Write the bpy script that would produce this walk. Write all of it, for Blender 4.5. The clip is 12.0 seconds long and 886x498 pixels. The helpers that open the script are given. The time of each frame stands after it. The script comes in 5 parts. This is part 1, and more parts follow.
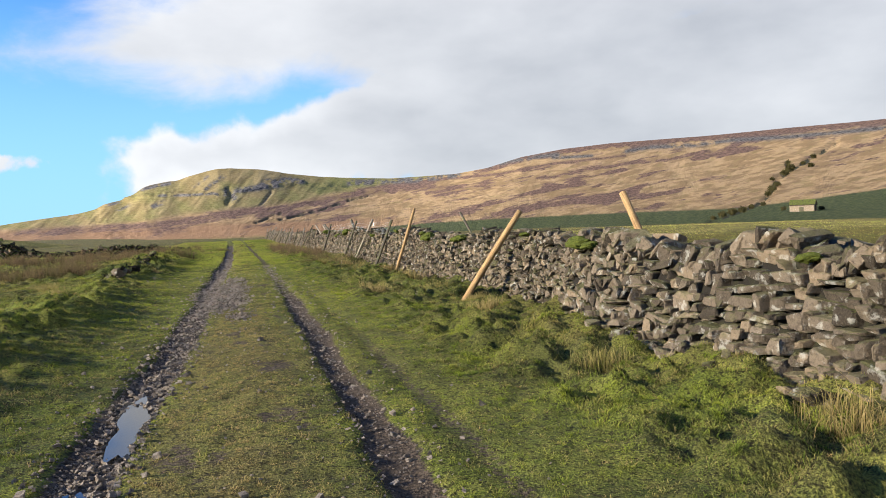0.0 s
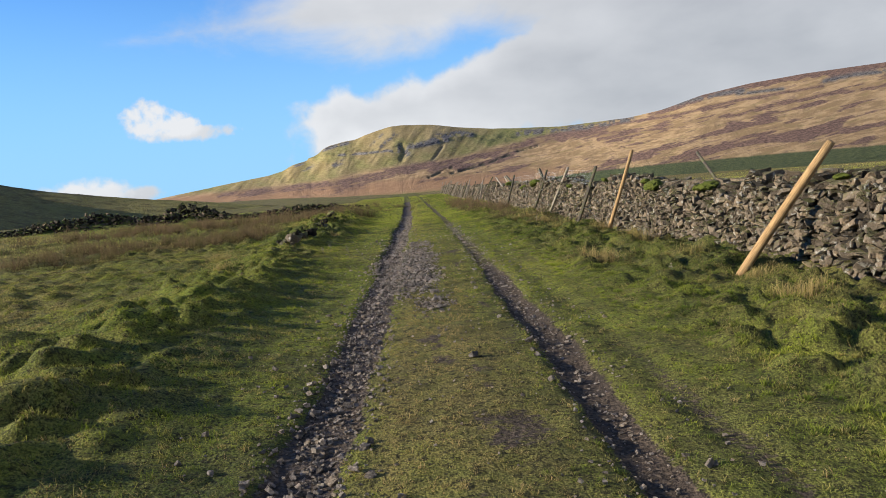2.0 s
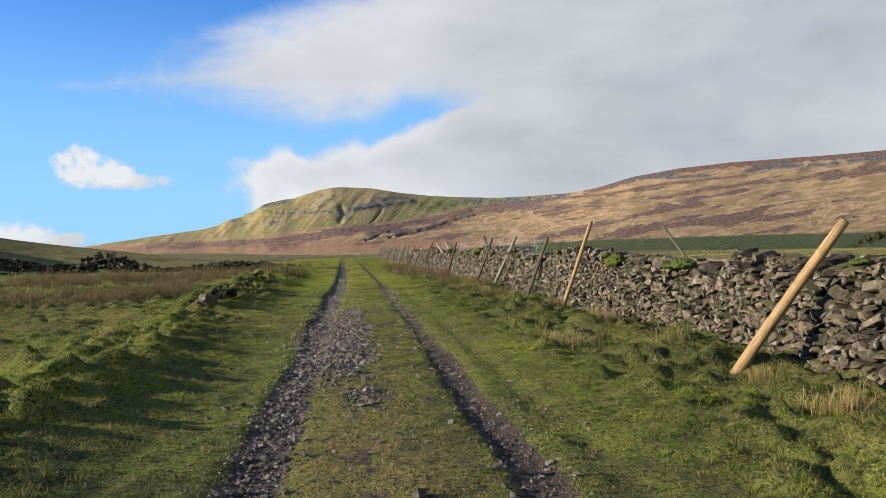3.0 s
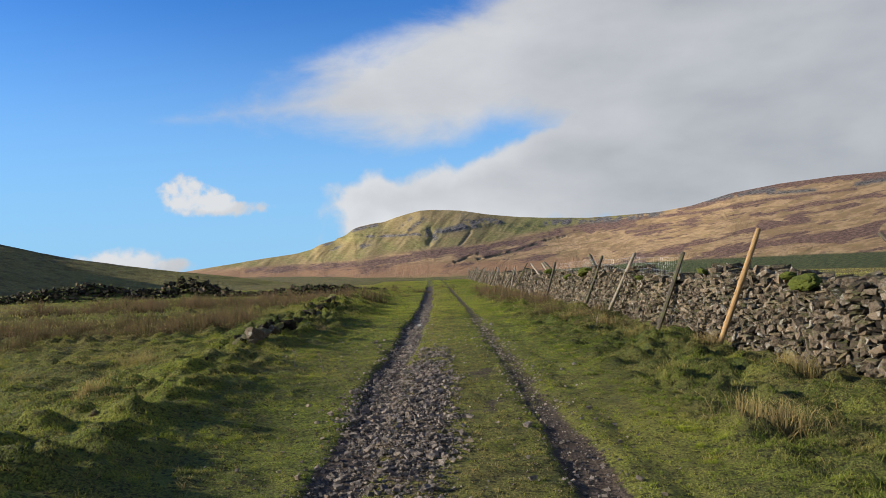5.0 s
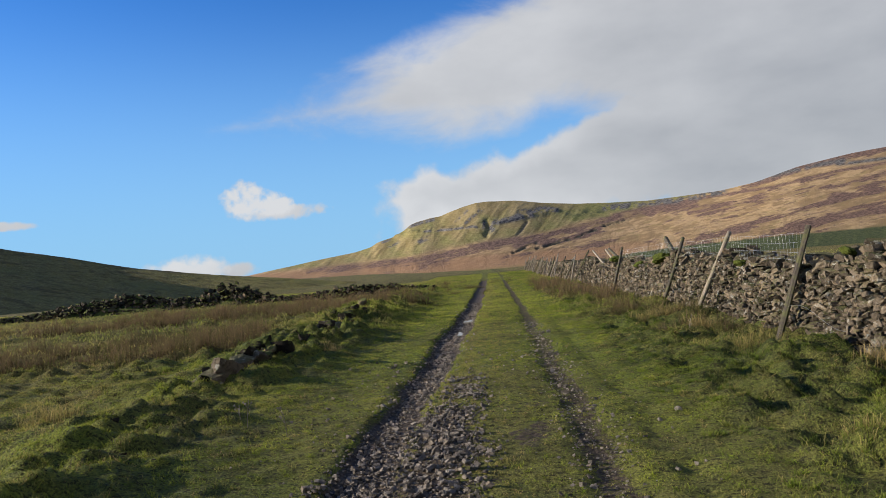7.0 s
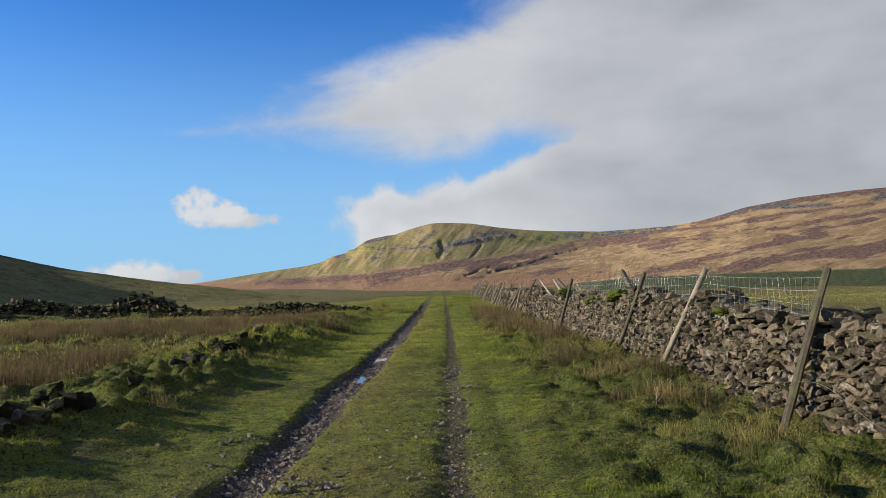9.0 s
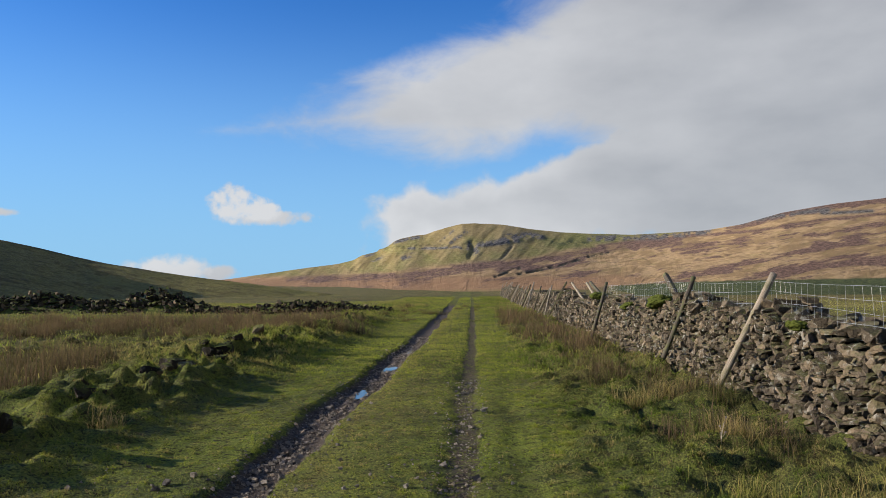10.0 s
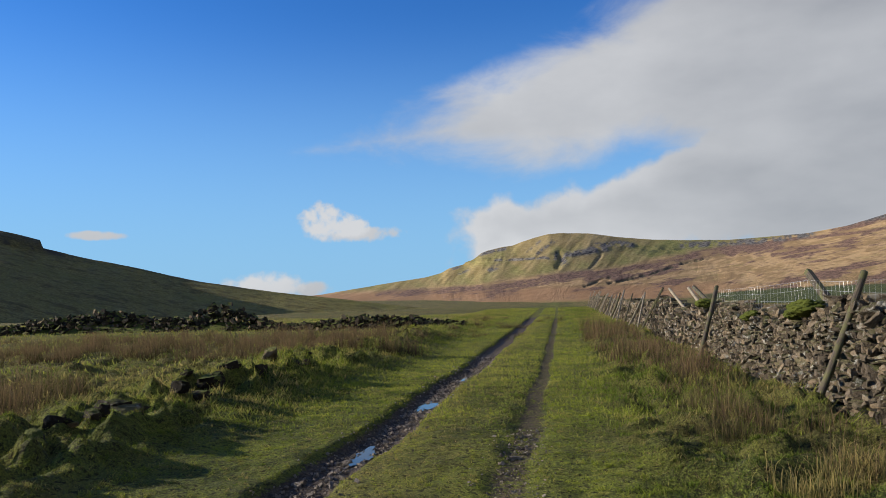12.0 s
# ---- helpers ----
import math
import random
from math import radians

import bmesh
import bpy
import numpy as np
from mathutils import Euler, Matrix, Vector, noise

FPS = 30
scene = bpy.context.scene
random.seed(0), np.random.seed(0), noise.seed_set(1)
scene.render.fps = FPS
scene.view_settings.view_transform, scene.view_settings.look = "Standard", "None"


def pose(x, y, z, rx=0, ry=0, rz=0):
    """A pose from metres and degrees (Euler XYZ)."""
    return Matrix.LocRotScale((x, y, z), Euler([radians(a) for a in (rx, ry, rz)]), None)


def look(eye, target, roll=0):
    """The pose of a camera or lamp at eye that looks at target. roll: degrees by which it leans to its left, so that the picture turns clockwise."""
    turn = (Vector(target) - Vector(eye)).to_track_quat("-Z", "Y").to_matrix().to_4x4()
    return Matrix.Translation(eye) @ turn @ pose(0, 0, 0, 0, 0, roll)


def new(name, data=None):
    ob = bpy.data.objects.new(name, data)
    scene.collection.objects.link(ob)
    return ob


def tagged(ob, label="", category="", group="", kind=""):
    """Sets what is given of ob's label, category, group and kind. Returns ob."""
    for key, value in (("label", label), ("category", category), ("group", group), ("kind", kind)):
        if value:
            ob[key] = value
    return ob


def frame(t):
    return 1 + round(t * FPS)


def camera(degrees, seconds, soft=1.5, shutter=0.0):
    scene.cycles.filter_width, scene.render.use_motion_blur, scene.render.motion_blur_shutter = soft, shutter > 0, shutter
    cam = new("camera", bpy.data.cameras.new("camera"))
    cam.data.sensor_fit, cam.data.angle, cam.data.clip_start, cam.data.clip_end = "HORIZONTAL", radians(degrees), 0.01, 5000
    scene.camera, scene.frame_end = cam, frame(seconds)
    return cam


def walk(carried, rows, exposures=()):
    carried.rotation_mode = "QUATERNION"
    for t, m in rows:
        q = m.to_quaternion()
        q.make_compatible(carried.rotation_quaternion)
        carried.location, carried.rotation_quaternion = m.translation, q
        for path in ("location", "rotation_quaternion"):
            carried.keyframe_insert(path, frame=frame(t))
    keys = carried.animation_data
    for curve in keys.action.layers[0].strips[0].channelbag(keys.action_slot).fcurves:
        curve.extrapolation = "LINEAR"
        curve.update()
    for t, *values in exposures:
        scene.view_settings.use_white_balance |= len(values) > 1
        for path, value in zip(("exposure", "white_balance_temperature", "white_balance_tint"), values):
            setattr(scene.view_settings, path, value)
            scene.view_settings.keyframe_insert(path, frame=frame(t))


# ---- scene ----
cam = camera(62.8, 12.0, 0.55)
METRES, EYE, TURN = 21.4, 1.5, -16.5
ROWS = [
    (0.0, 0.0, 0.0, 0.0, -0.09, -2.34, 2.18),
    (0.5, -0.0119, 0.0418, 0.0026, 3.88, -3.08, 2.56),
    (1.0, -0.0234, 0.0836, 0.002, 8.68, -2.12, 2.18),
    (1.5, -0.0378, 0.1218, 0.0009, 11.83, -1.19, 1.54),
    (2.0, -0.0543, 0.1617, 0.0006, 13.24, -5.45, 4.53),
    (2.5, -0.066, 0.2002, -0.0, 10.63, -6.18, 4.87),
    (3.0, -0.0759, 0.2432, -0.0011, 8.31, -0.55, 1.33),
    (5.0, -0.115, 0.4073, -0.0033, 15.31, 1.36, 1.91),
    (5.5, -0.1183, 0.4468, -0.0036, 16.2, -0.75, 3.26),
    (6.0, -0.1276, 0.4893, -0.0027, 16.35, -0.21, 3.51),
    (6.5, -0.1318, 0.529, -0.0039, 18.05, 0.42, 3.76),
    (7.0, -0.1436, 0.5728, -0.0018, 19.95, 1.05, 4.76),
    (7.5, -0.148, 0.6116, -0.0, 17.72, 0.14, 4.42),
    (9.5, -0.1648, 0.77, 0.0022, 16.88, 2.85, 0.77),
    (10.0, -0.1716, 0.8105, 0.0018, 18.56, 2.48, 0.43),
    (10.5, -0.1747, 0.851, -0.0006, 19.74, 3.12, -0.09),
    (11.0, -0.1836, 0.8915, -0.0014, 21.62, 2.85, -0.44),
    (11.5, -0.1929, 0.9358, -0.0039, 28.43, -2.22, 2.95),
    (12.0, -0.203, 0.9741, -0.0026, 25.47, 3.56, 1.61),
]
EXPOSURES = [(0.0, 1.06), (0.5, 0.9), (1.0, 0.72), (1.5, 0.60), (2.0, 0.78), (2.5, 0.84), (3.2, 0.74), (4.8, 0.58), (5.5, 0.66), (6.5, 0.56), (7.5, 0.52), (9.5, 0.52), (12.0, 0.44)]
walk(cam, [(t, pose(0, 0, EYE, 0, 0, TURN) @ pose(METRES * x, METRES * y, METRES * z, 90 + pitch, roll, yaw)) for t, x, y, z, yaw, pitch, roll in ROWS], EXPOSURES)

# ---- sky and sun ----
SUN_AZ, SUN_EL = -92.0, 16.5          # degrees from +y towards +x, and above the horizon
SUN_POWER, SKY_POWER, CLOUD_POWER = 6.2, 0.070, 0.56
scene.view_settings.exposure = 0.0


class Nodes:
    """Short hand for a node tree."""

    def __init__(self, tree):
        self.tree = tree
        tree.nodes.clear()

    def node(self, kind, **settings):
        n = self.tree.nodes.new(kind)
        for key, value in settings.items():
            setattr(n, key, value)
        return n

    def plug(self, value, socket):
        if isinstance(value, bpy.types.NodeSocket):
            self.tree.links.new(value, socket)
        elif value is not None:
            socket.default_value = value

    def math(self, op, a, b=None, c=None, clamp=False):
        n = self.node("ShaderNodeMath", operation=op, use_clamp=clamp)
        for i, v in enumerate((a, b, c)):
            if v is not None:
                self.plug(v, n.inputs[i])
        return n.outputs[0]

    def ramp(self, value, lo, hi, a=0.0, b=1.0, smooth=True):
        n = self.node("ShaderNodeMapRange", interpolation_type="SMOOTHSTEP" if smooth else "LINEAR")
        for i, v in enumerate((value, lo, hi, a, b)):
            self.plug(v, n.inputs[i])
        return n.outputs[0]

    def noise(self, vector, scale, detail=4.0, rough=0.55, distort=0.0):
        n = self.node("ShaderNodeTexNoise")
        self.plug(vector, n.inputs["Vector"])
        n.inputs["Scale"].default_value, n.inputs["Detail"].default_value = scale, detail
        n.inputs["Roughness"].default_value, n.inputs["Distortion"].default_value = rough, distort
        return n.outputs["Fac"]

    def mix(self, fac, a, b):
        n = self.node("ShaderNodeMix", data_type="RGBA")
        self.plug(fac, n.inputs["Factor"])
        for v, s in ((a, n.inputs[6]), (b, n.inputs[7])):
            self.plug((*v, 1.0) if isinstance(v, tuple) else v, s)
        return n.outputs[2]

    def attr(self, name):
        return self.node("ShaderNodeAttribute", attribute_name=name).outputs["Fac"]


def make_world():
    w = bpy.data.worlds.new("sky")
    w.use_nodes = True
    scene.world = w
    k = Nodes(w.node_tree)
    way = k.node("ShaderNodeTexCoord").outputs["Generated"]
    sky = k.node("ShaderNodeTexSky", sky_type="NISHITA", sun_disc=False)
    sky.sun_elevation, sky.sun_rotation = radians(SUN_EL), radians(SUN_AZ)
    sky.air_density, sky.dust_density, sky.ozone_density = 1.0, 0.0, 4.0
    part_ = k.node("ShaderNodeSeparateXYZ")
    k.plug(way, part_.inputs[0])
    x, y, z = part_.outputs
    az = k.math("MULTIPLY", k.math("ARCTAN2", x, y), 57.2958)
    el = k.math("MULTIPLY", k.math("ARCSINE", z), 57.2958)
    # streaky noise for the high bank, billowy noise for the cumulus
    flat = k.node("ShaderNodeMapping")
    k.plug(way, flat.inputs[0])
    flat.inputs["Scale"].default_value = (1.0, 1.0, 2.2)
    n_bank = k.math("SUBTRACT", k.noise(flat.outputs[0], 7.0, 7.0, 0.58, 0.3), 0.5)
    n_puff = k.math("SUBTRACT", k.noise(way, 15.0, 6.0, 0.52), 0.5)
    n_curl = k.math("SUBTRACT", k.noise(way, 46.0, 5.0, 0.55), 0.5)
    n_soft = k.noise(flat.outputs[0], 5.0, 5.0, 0.5)

    def line(value, slope, offset):
        return k.math("MULTIPLY_ADD", value, slope, offset)

    def low(*vs):
        out = vs[0]
        for v in vs[1:]:
            out = k.math("MINIMUM", out, v)
        return out

    # high bank between two slanting lines
    top = line(az, 0.40, 18.9)
    base = k.math("MULTIPLY_ADD", k.math("ABSOLUTE", line(az, 1.0, 1.0)), 0.13, 9.1)
    base = k.math("SUBTRACT", base, k.math("MULTIPLY", k.ramp(az, 7.0, 16.0), 3.0))
    d_bank = low(k.math("SUBTRACT", top, el), k.math("SUBTRACT", el, base), 4.0)
    bank = k.ramp(k.math("MULTIPLY_ADD", n_bank, 6.5, d_bank), -0.8, 3.0)
    # cumulus above the fell
    ctop = k.math("MULTIPLY_ADD", k.ramp(az, 4.0, 13.0), 3.4, k.math("MINIMUM", line(az, 0.35, 9.3), line(az, 0.10, 8.2)))
    d_cum = low(k.math("SUBTRACT", ctop, el), line(az, 0.7, 5.3), line(el, 0.8, -1.5), 3.0)
    cum = k.ramp(k.math("MULTIPLY_ADD", n_puff, 4.6, d_cum), -0.1, 1.1)

    def puff(ca, ce, ra, re, noise_gain=1.1, soft=0.45):
        a = k.math("DIVIDE", line(az, 1.0, -ca), ra)
        e = k.math("DIVIDE", line(el, 1.0, -ce), re)
        r2 = k.math("ADD", k.math("MULTIPLY", a, a), k.math("MULTIPLY", e, e))
        d = k.math("SUBTRACT", 1.0, r2)
        return k.ramp(k.math("MULTIPLY_ADD", n_curl, noise_gain * 3.6, d), 0.05, soft + 0.4)

    small = k.math("MAXIMUM", puff(-18.2, 5.85, 2.1, 1.55, 0.7), puff(-16.4, 5.5, 2.0, 1.15, 0.7))
    small2 = puff(-16.0, 4.9, 4.2, 0.8, 0.6)
    flat_one = puff(-34.4, 4.87, 2.5, 0.4, 0.5)
    low_one = puff(-22.6, 1.05, 3.7, 1.15, 0.5)
    low_two = puff(-19.4, 0.65, 2.0, 0.8, 0.5)
    high = k.math("MAXIMUM", small, k.math("MAXIMUM", small2, k.math("MAXIMUM", flat_one, k.math("MAXIMUM", low_one, low_two))))
    thick = k.math("MAXIMUM", bank, k.math("MAXIMUM", cum, high))
    # lit from the left: bright tops and left rims, greyer to the right and underneath
    right = k.ramp(az, -4.0, 22.0)
    white = k.math("MULTIPLY_ADD", n_soft, 0.8, k.math("MULTIPLY_ADD", right, -0.30, 0.37))
    bright = k.math("MAXIMUM", small, low_one)
    rim = k.math("SUBTRACT", cum, k.ramp(k.math("MULTIPLY_ADD", n_puff, 3.0, d_cum), 0.8, 2.6))
    white = k.math("ADD", white, k.math("MULTIPLY", k.math("MAXIMUM", k.math("MULTIPLY", rim, k.ramp(az, 14.0, 4.0)), bright), 0.20), clamp=True)
    tint = k.mix(white, (0.29, 0.315, 0.36), (0.88, 0.89, 0.91))
    b1, b2, mx = k.node("ShaderNodeBackground"), k.node("ShaderNodeBackground"), k.node("ShaderNodeMixShader")
    cool = k.node("ShaderNodeMix", data_type="RGBA", blend_type="MULTIPLY")
    cool.inputs[0].default_value = 1.0
    k.plug(sky.outputs[0], cool.inputs[6])
    cool.inputs[7].default_value = (0.50, 1.12, 1.85, 1.0)
    clear = k.mix(k.ramp(el, 23.0, 0.0, 0.0, 0.88), cool.outputs[2], (3.0, 5.7, 8.6))
    k.plug(clear, b1.inputs[0])
    b1.inputs[1].default_value = SKY_POWER
    k.plug(tint, b2.inputs[0])
    b2.inputs[1].default_value = CLOUD_POWER
    k.plug(k.math("MULTIPLY", thick, 0.96), mx.inputs[0])
    k.plug(b1.outputs[0], mx.inputs[1])
    k.plug(b2.outputs[0], mx.inputs[2])
    k.plug(mx.outputs[0], k.node("ShaderNodeOutputWorld").inputs[0])


make_world()
sun = new("sun", bpy.data.lights.new("sun", "SUN"))
sun.data.energy, sun.data.angle, sun.data.color = SUN_POWER, radians(0.6), (1.0, 0.88, 0.70)
a_, e_ = radians(SUN_AZ), radians(SUN_EL)
sun.matrix_world = look(Vector((math.sin(a_) * math.cos(e_), math.cos(a_) * math.cos(e_), math.sin(e_))) * 60, (0, 0, 0))


# ---- materials ----
def material(name, build):
    m = bpy.data.materials.new(name)
    m.use_nodes = True
    k = Nodes(m.node_tree)
    out = k.node("ShaderNodeOutputMaterial")
    k.plug(build(k), out.inputs[0])
    return m


def surface(k, colour, rough=0.85, bump=None, strength=0.5, distance=0.01, spec=0.3, metal=0.0):
    p = k.node("ShaderNodeBsdfPrincipled")
    k.plug((*colour, 1.0) if isinstance(colour, tuple) else colour, p.inputs["Base Color"])
    k.plug(rough, p.inputs["Roughness"])
    p.inputs["Specular IOR Level"].default_value, p.inputs["Metallic"].default_value = spec, metal
    if bump is not None:
        b = k.node("ShaderNodeBump")
        b.inputs["Strength"].default_value, b.inputs["Distance"].default_value = strength, distance
        k.plug(bump, b.inputs["Height"])
        k.tree.links.new(b.outputs[0], p.inputs["Normal"])
    return p.outputs[0]


def place(k):
    return k.node("ShaderNodeNewGeometry").outputs["Position"]


def ground_look(k):
    p = place(k)
    fine, mid, big = k.noise(p, 60, 3), k.noise(p, 7, 4), k.noise(p, 0.7, 3)
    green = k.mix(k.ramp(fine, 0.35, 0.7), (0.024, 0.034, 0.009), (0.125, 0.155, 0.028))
    straw = k.mix(k.ramp(fine, 0.3, 0.7), (0.07, 0.05, 0.02), (0.30, 0.22, 0.09))
    dry = k.math("ADD", k.attr("dry"), k.math("MULTIPLY_ADD", mid, 0.9, -0.45), clamp=True)
    moss = k.math("MULTIPLY_ADD", mid, 0.6, k.math("SUBTRACT", k.attr("moss"), 0.3), clamp=True)
    green = k.mix(moss, green, k.mix(k.ramp(fine, 0.3, 0.7), (0.055, 0.075, 0.011), (0.21, 0.25, 0.032)))
    turf = k.mix(dry, green, straw)
    turf = k.mix(k.math("MULTIPLY", k.ramp(big, 0.45, 0.7), 0.35), turf, (0.05, 0.07, 0.02))
    wide = k.noise(p, 0.09, 5, 0.65)
    turf = k.mix(k.math("MULTIPLY", k.ramp(wide, 0.42, 0.62), 0.45), turf, k.mix(k.noise(p, 2.2, 5, 0.7), (0.08, 0.07, 0.022), (0.25, 0.205, 0.068)))
    # dark noise spots painted as small shadows between the tufts
    gap_shade = k.ramp(k.noise(p, 20, 5, 0.7), 0.50, 0.62)
    turf = k.mix(k.math("MULTIPLY", gap_shade, 0.85), turf, (0.020, 0.018, 0.008))
    earth = k.mix(k.ramp(k.noise(p, 30, 5, 0.65), 0.35, 0.7), (0.030, 0.023, 0.017), (0.135, 0.103, 0.075))
    earth = k.mix(k.ramp(k.noise(p, 4, 3), 0.5, 0.75), earth, (0.058, 0.045, 0.035))
    mud = k.ramp(k.math("ADD", k.attr("mud"), k.math("MULTIPLY_ADD", k.noise(p, 22, 4, 0.65), 1.0, -0.5)), 0.38, 0.62)
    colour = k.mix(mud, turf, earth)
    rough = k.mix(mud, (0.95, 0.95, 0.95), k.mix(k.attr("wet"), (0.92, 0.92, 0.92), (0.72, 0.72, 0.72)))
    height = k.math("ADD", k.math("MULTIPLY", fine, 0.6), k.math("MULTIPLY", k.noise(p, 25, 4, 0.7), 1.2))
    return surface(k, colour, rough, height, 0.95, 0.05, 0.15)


def fell_look(k):
    chart = k.node("ShaderNodeCombineXYZ")
    k.plug(k.math("MULTIPLY", k.attr("bearing"), 0.35), chart.inputs[0])
    k.plug(k.math("MULTIPLY", k.attr("rise"), 1.6), chart.inputs[1])
    q = chart.outputs[0]
    fine, mid = k.noise(q, 9.0, 6, 0.7), k.noise(q, 2.4, 6, 0.65)
    grain = k.math("MULTIPLY_ADD", fine, 0.5, k.math("MULTIPLY", k.attr("pale"), 0.5))
    gold = k.mix(k.ramp(grain, 0.28, 0.72), (0.23, 0.155, 0.078), (0.37, 0.258, 0.138))
    gold = k.mix(k.math("MULTIPLY", k.ramp(mid, 0.5, 0.66), 0.45), gold, (0.20, 0.165, 0.062))
    gold = k.mix(k.math("MULTIPLY", k.attr("russet"), 0.75), gold, k.mix(fine, (0.20, 0.105, 0.055), (0.31, 0.185, 0.105)))
    heath = k.mix(k.ramp(fine, 0.36, 0.64), (0.082, 0.050, 0.040), (0.195, 0.124, 0.090))
    moor = k.mix(k.ramp(k.math("MULTIPLY_ADD", mid, 0.9, k.math("SUBTRACT", k.attr("heath"), 0.45)), 0.15, 0.75), gold, heath)
    straw = k.mix(k.ramp(k.math("MULTIPLY_ADD", fine, 0.5, k.math("MULTIPLY", k.attr("flank"), 0.5)), 0.3, 0.7), (0.15, 0.115, 0.045), (0.34, 0.265, 0.125))
    sward = k.mix(k.ramp(fine, 0.35, 0.65), (0.115, 0.122, 0.036), (0.225, 0.215, 0.072))
    bent = k.mix(k.attr("green"), straw, sward)
    bent = k.mix(k.attr("dim"), bent, (0.055, 0.066, 0.028))
    low = k.mix(k.attr("green"), moor, sward)
    c = k.mix(k.attr("peak"), low, bent)
    field = k.mix(k.ramp(fine, 0.35, 0.65), (0.042, 0.058, 0.024), (0.085, 0.10, 0.040))
    c = k.mix(k.attr("field"), c, field)
    stone = k.mix(k.ramp(fine, 0.35, 0.65), (0.030, 0.028, 0.028), (0.17, 0.16, 0.15))
    c = k.mix(k.attr("rock"), c, stone)
    c = k.mix(k.attr("scrub"), c, (0.035, 0.036, 0.022))
    return surface(k, c, 0.95, k.math("ADD", k.math("MULTIPLY", mid, 0.7), k.math("MULTIPLY", fine, 0.4)), 0.9, 5.0, 0.1)


def hill_look(k):
    p = place(k)
    fine, mid, big = k.noise(p, 1.6, 5, 0.7), k.noise(p, 0.22, 5, 0.62), k.noise(p, 0.035, 3, 0.55)
    c = k.mix(k.ramp(fine, 0.35, 0.68), (0.105, 0.10, 0.034), (0.28, 0.25, 0.088))
    c = k.mix(k.math("MULTIPLY", k.ramp(mid, 0.46, 0.66), 0.75), c, (0.075, 0.06, 0.026))
    c = k.mix(k.math("MULTIPLY", k.ramp(big, 0.45, 0.7), 0.5), c, (0.16, 0.165, 0.05))
    c = k.mix(k.attr("rock"), c, k.mix(fine, (0.02, 0.019, 0.016), (0.085, 0.078, 0.065)))
    return surface(k, c, 0.95, k.math("ADD", fine, k.math("MULTIPLY", mid, 3.0)), 0.9, 0.9, 0.1)


def stone_look(base_dark, base_light, moss=0.25, lichen=0.3, scale=1.0):
    def build(k):
        p = place(k)
        rand = k.node("ShaderNodeNewGeometry").outputs["Random Per Island"]
        rob = k.node("ShaderNodeObjectInfo").outputs["Random"]
        r = k.math("FRACT", k.math("ADD", rand, rob))
        fine, mid = k.noise(p, 55 * scale, 6, 0.7), k.noise(p, 9 * scale, 4, 0.6)
        c = k.mix(k.ramp(k.math("MULTIPLY_ADD", fine, 0.5, k.math("MULTIPLY", r, 0.6)), 0.2, 0.85, smooth=False), base_dark, base_light)
        c = k.mix(k.math("MULTIPLY", k.ramp(r, 0.7, 0.95), 0.6), c, (0.22, 0.165, 0.105))
        c = k.mix(k.math("MULTIPLY", k.ramp(k.noise(p, 22 * scale, 5, 0.7), 0.45, 0.70), 0.45), c, (0.028, 0.023, 0.018))
        c = k.mix(k.math("MULTIPLY", k.ramp(mid, 0.55, 0.68), lichen), c, (0.50, 0.50, 0.45))
        up = k.node("ShaderNodeSeparateXYZ")
        k.plug(k.node("ShaderNodeNewGeometry").outputs["Normal"], up.inputs[0])
        m = k.math("MULTIPLY", k.ramp(k.math("ADD", k.math("MULTIPLY", up.outputs[2], 0.35), k.noise(p, 3.2 * scale, 4, 0.65)), 0.62, 0.82), moss, clamp=True)
        c = k.mix(m, c, k.mix(fine, (0.05, 0.075, 0.012), (0.15, 0.17, 0.035)))
        return surface(k, c, 0.92, k.math("ADD", k.math("MULTIPLY", fine, 1.3), k.math("ADD", k.math("MULTIPLY", mid, 2.0), k.noise(p, 24 * scale, 5, 0.65))), 1.0, 0.03, 0.12)
    return build


def blade_look(k):
    t = k.attr("dry")
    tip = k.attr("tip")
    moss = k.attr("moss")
    # roots coloured darker than tips: the shade low in the sward, painted in
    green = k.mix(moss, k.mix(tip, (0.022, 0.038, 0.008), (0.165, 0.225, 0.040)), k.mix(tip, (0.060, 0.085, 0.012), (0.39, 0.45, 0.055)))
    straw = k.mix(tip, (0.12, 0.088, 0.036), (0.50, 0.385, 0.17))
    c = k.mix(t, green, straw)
    d, tr, mx = k.node("ShaderNodeBsdfDiffuse"), k.node("ShaderNodeBsdfTranslucent"), k.node("ShaderNodeMixShader")
    k.plug(c, d.inputs[0])
    k.plug(c, tr.inputs[0])
    mx.inputs[0].default_value = 0.4
    k.plug(d.outputs[0], mx.inputs[1])
    k.plug(tr.outputs[0], mx.inputs[2])
    return mx.outputs[0]


def rush_look(k):
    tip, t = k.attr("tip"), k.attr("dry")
    # stems darken towards the foot, shade inside the clump put into the colour
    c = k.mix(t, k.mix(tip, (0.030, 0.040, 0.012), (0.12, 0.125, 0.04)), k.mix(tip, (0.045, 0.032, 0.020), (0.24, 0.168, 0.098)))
    d, tr, mx = k.node("ShaderNodeBsdfDiffuse"), k.node("ShaderNodeBsdfTranslucent"), k.node("ShaderNodeMixShader")
    k.plug(c, d.inputs[0])
    k.plug(c, tr.inputs[0])
    mx.inputs[0].default_value = 0.3
    k.plug(d.outputs[0], mx.inputs[1])
    k.plug(tr.outputs[0], mx.inputs[2])
    return mx.outputs[0]


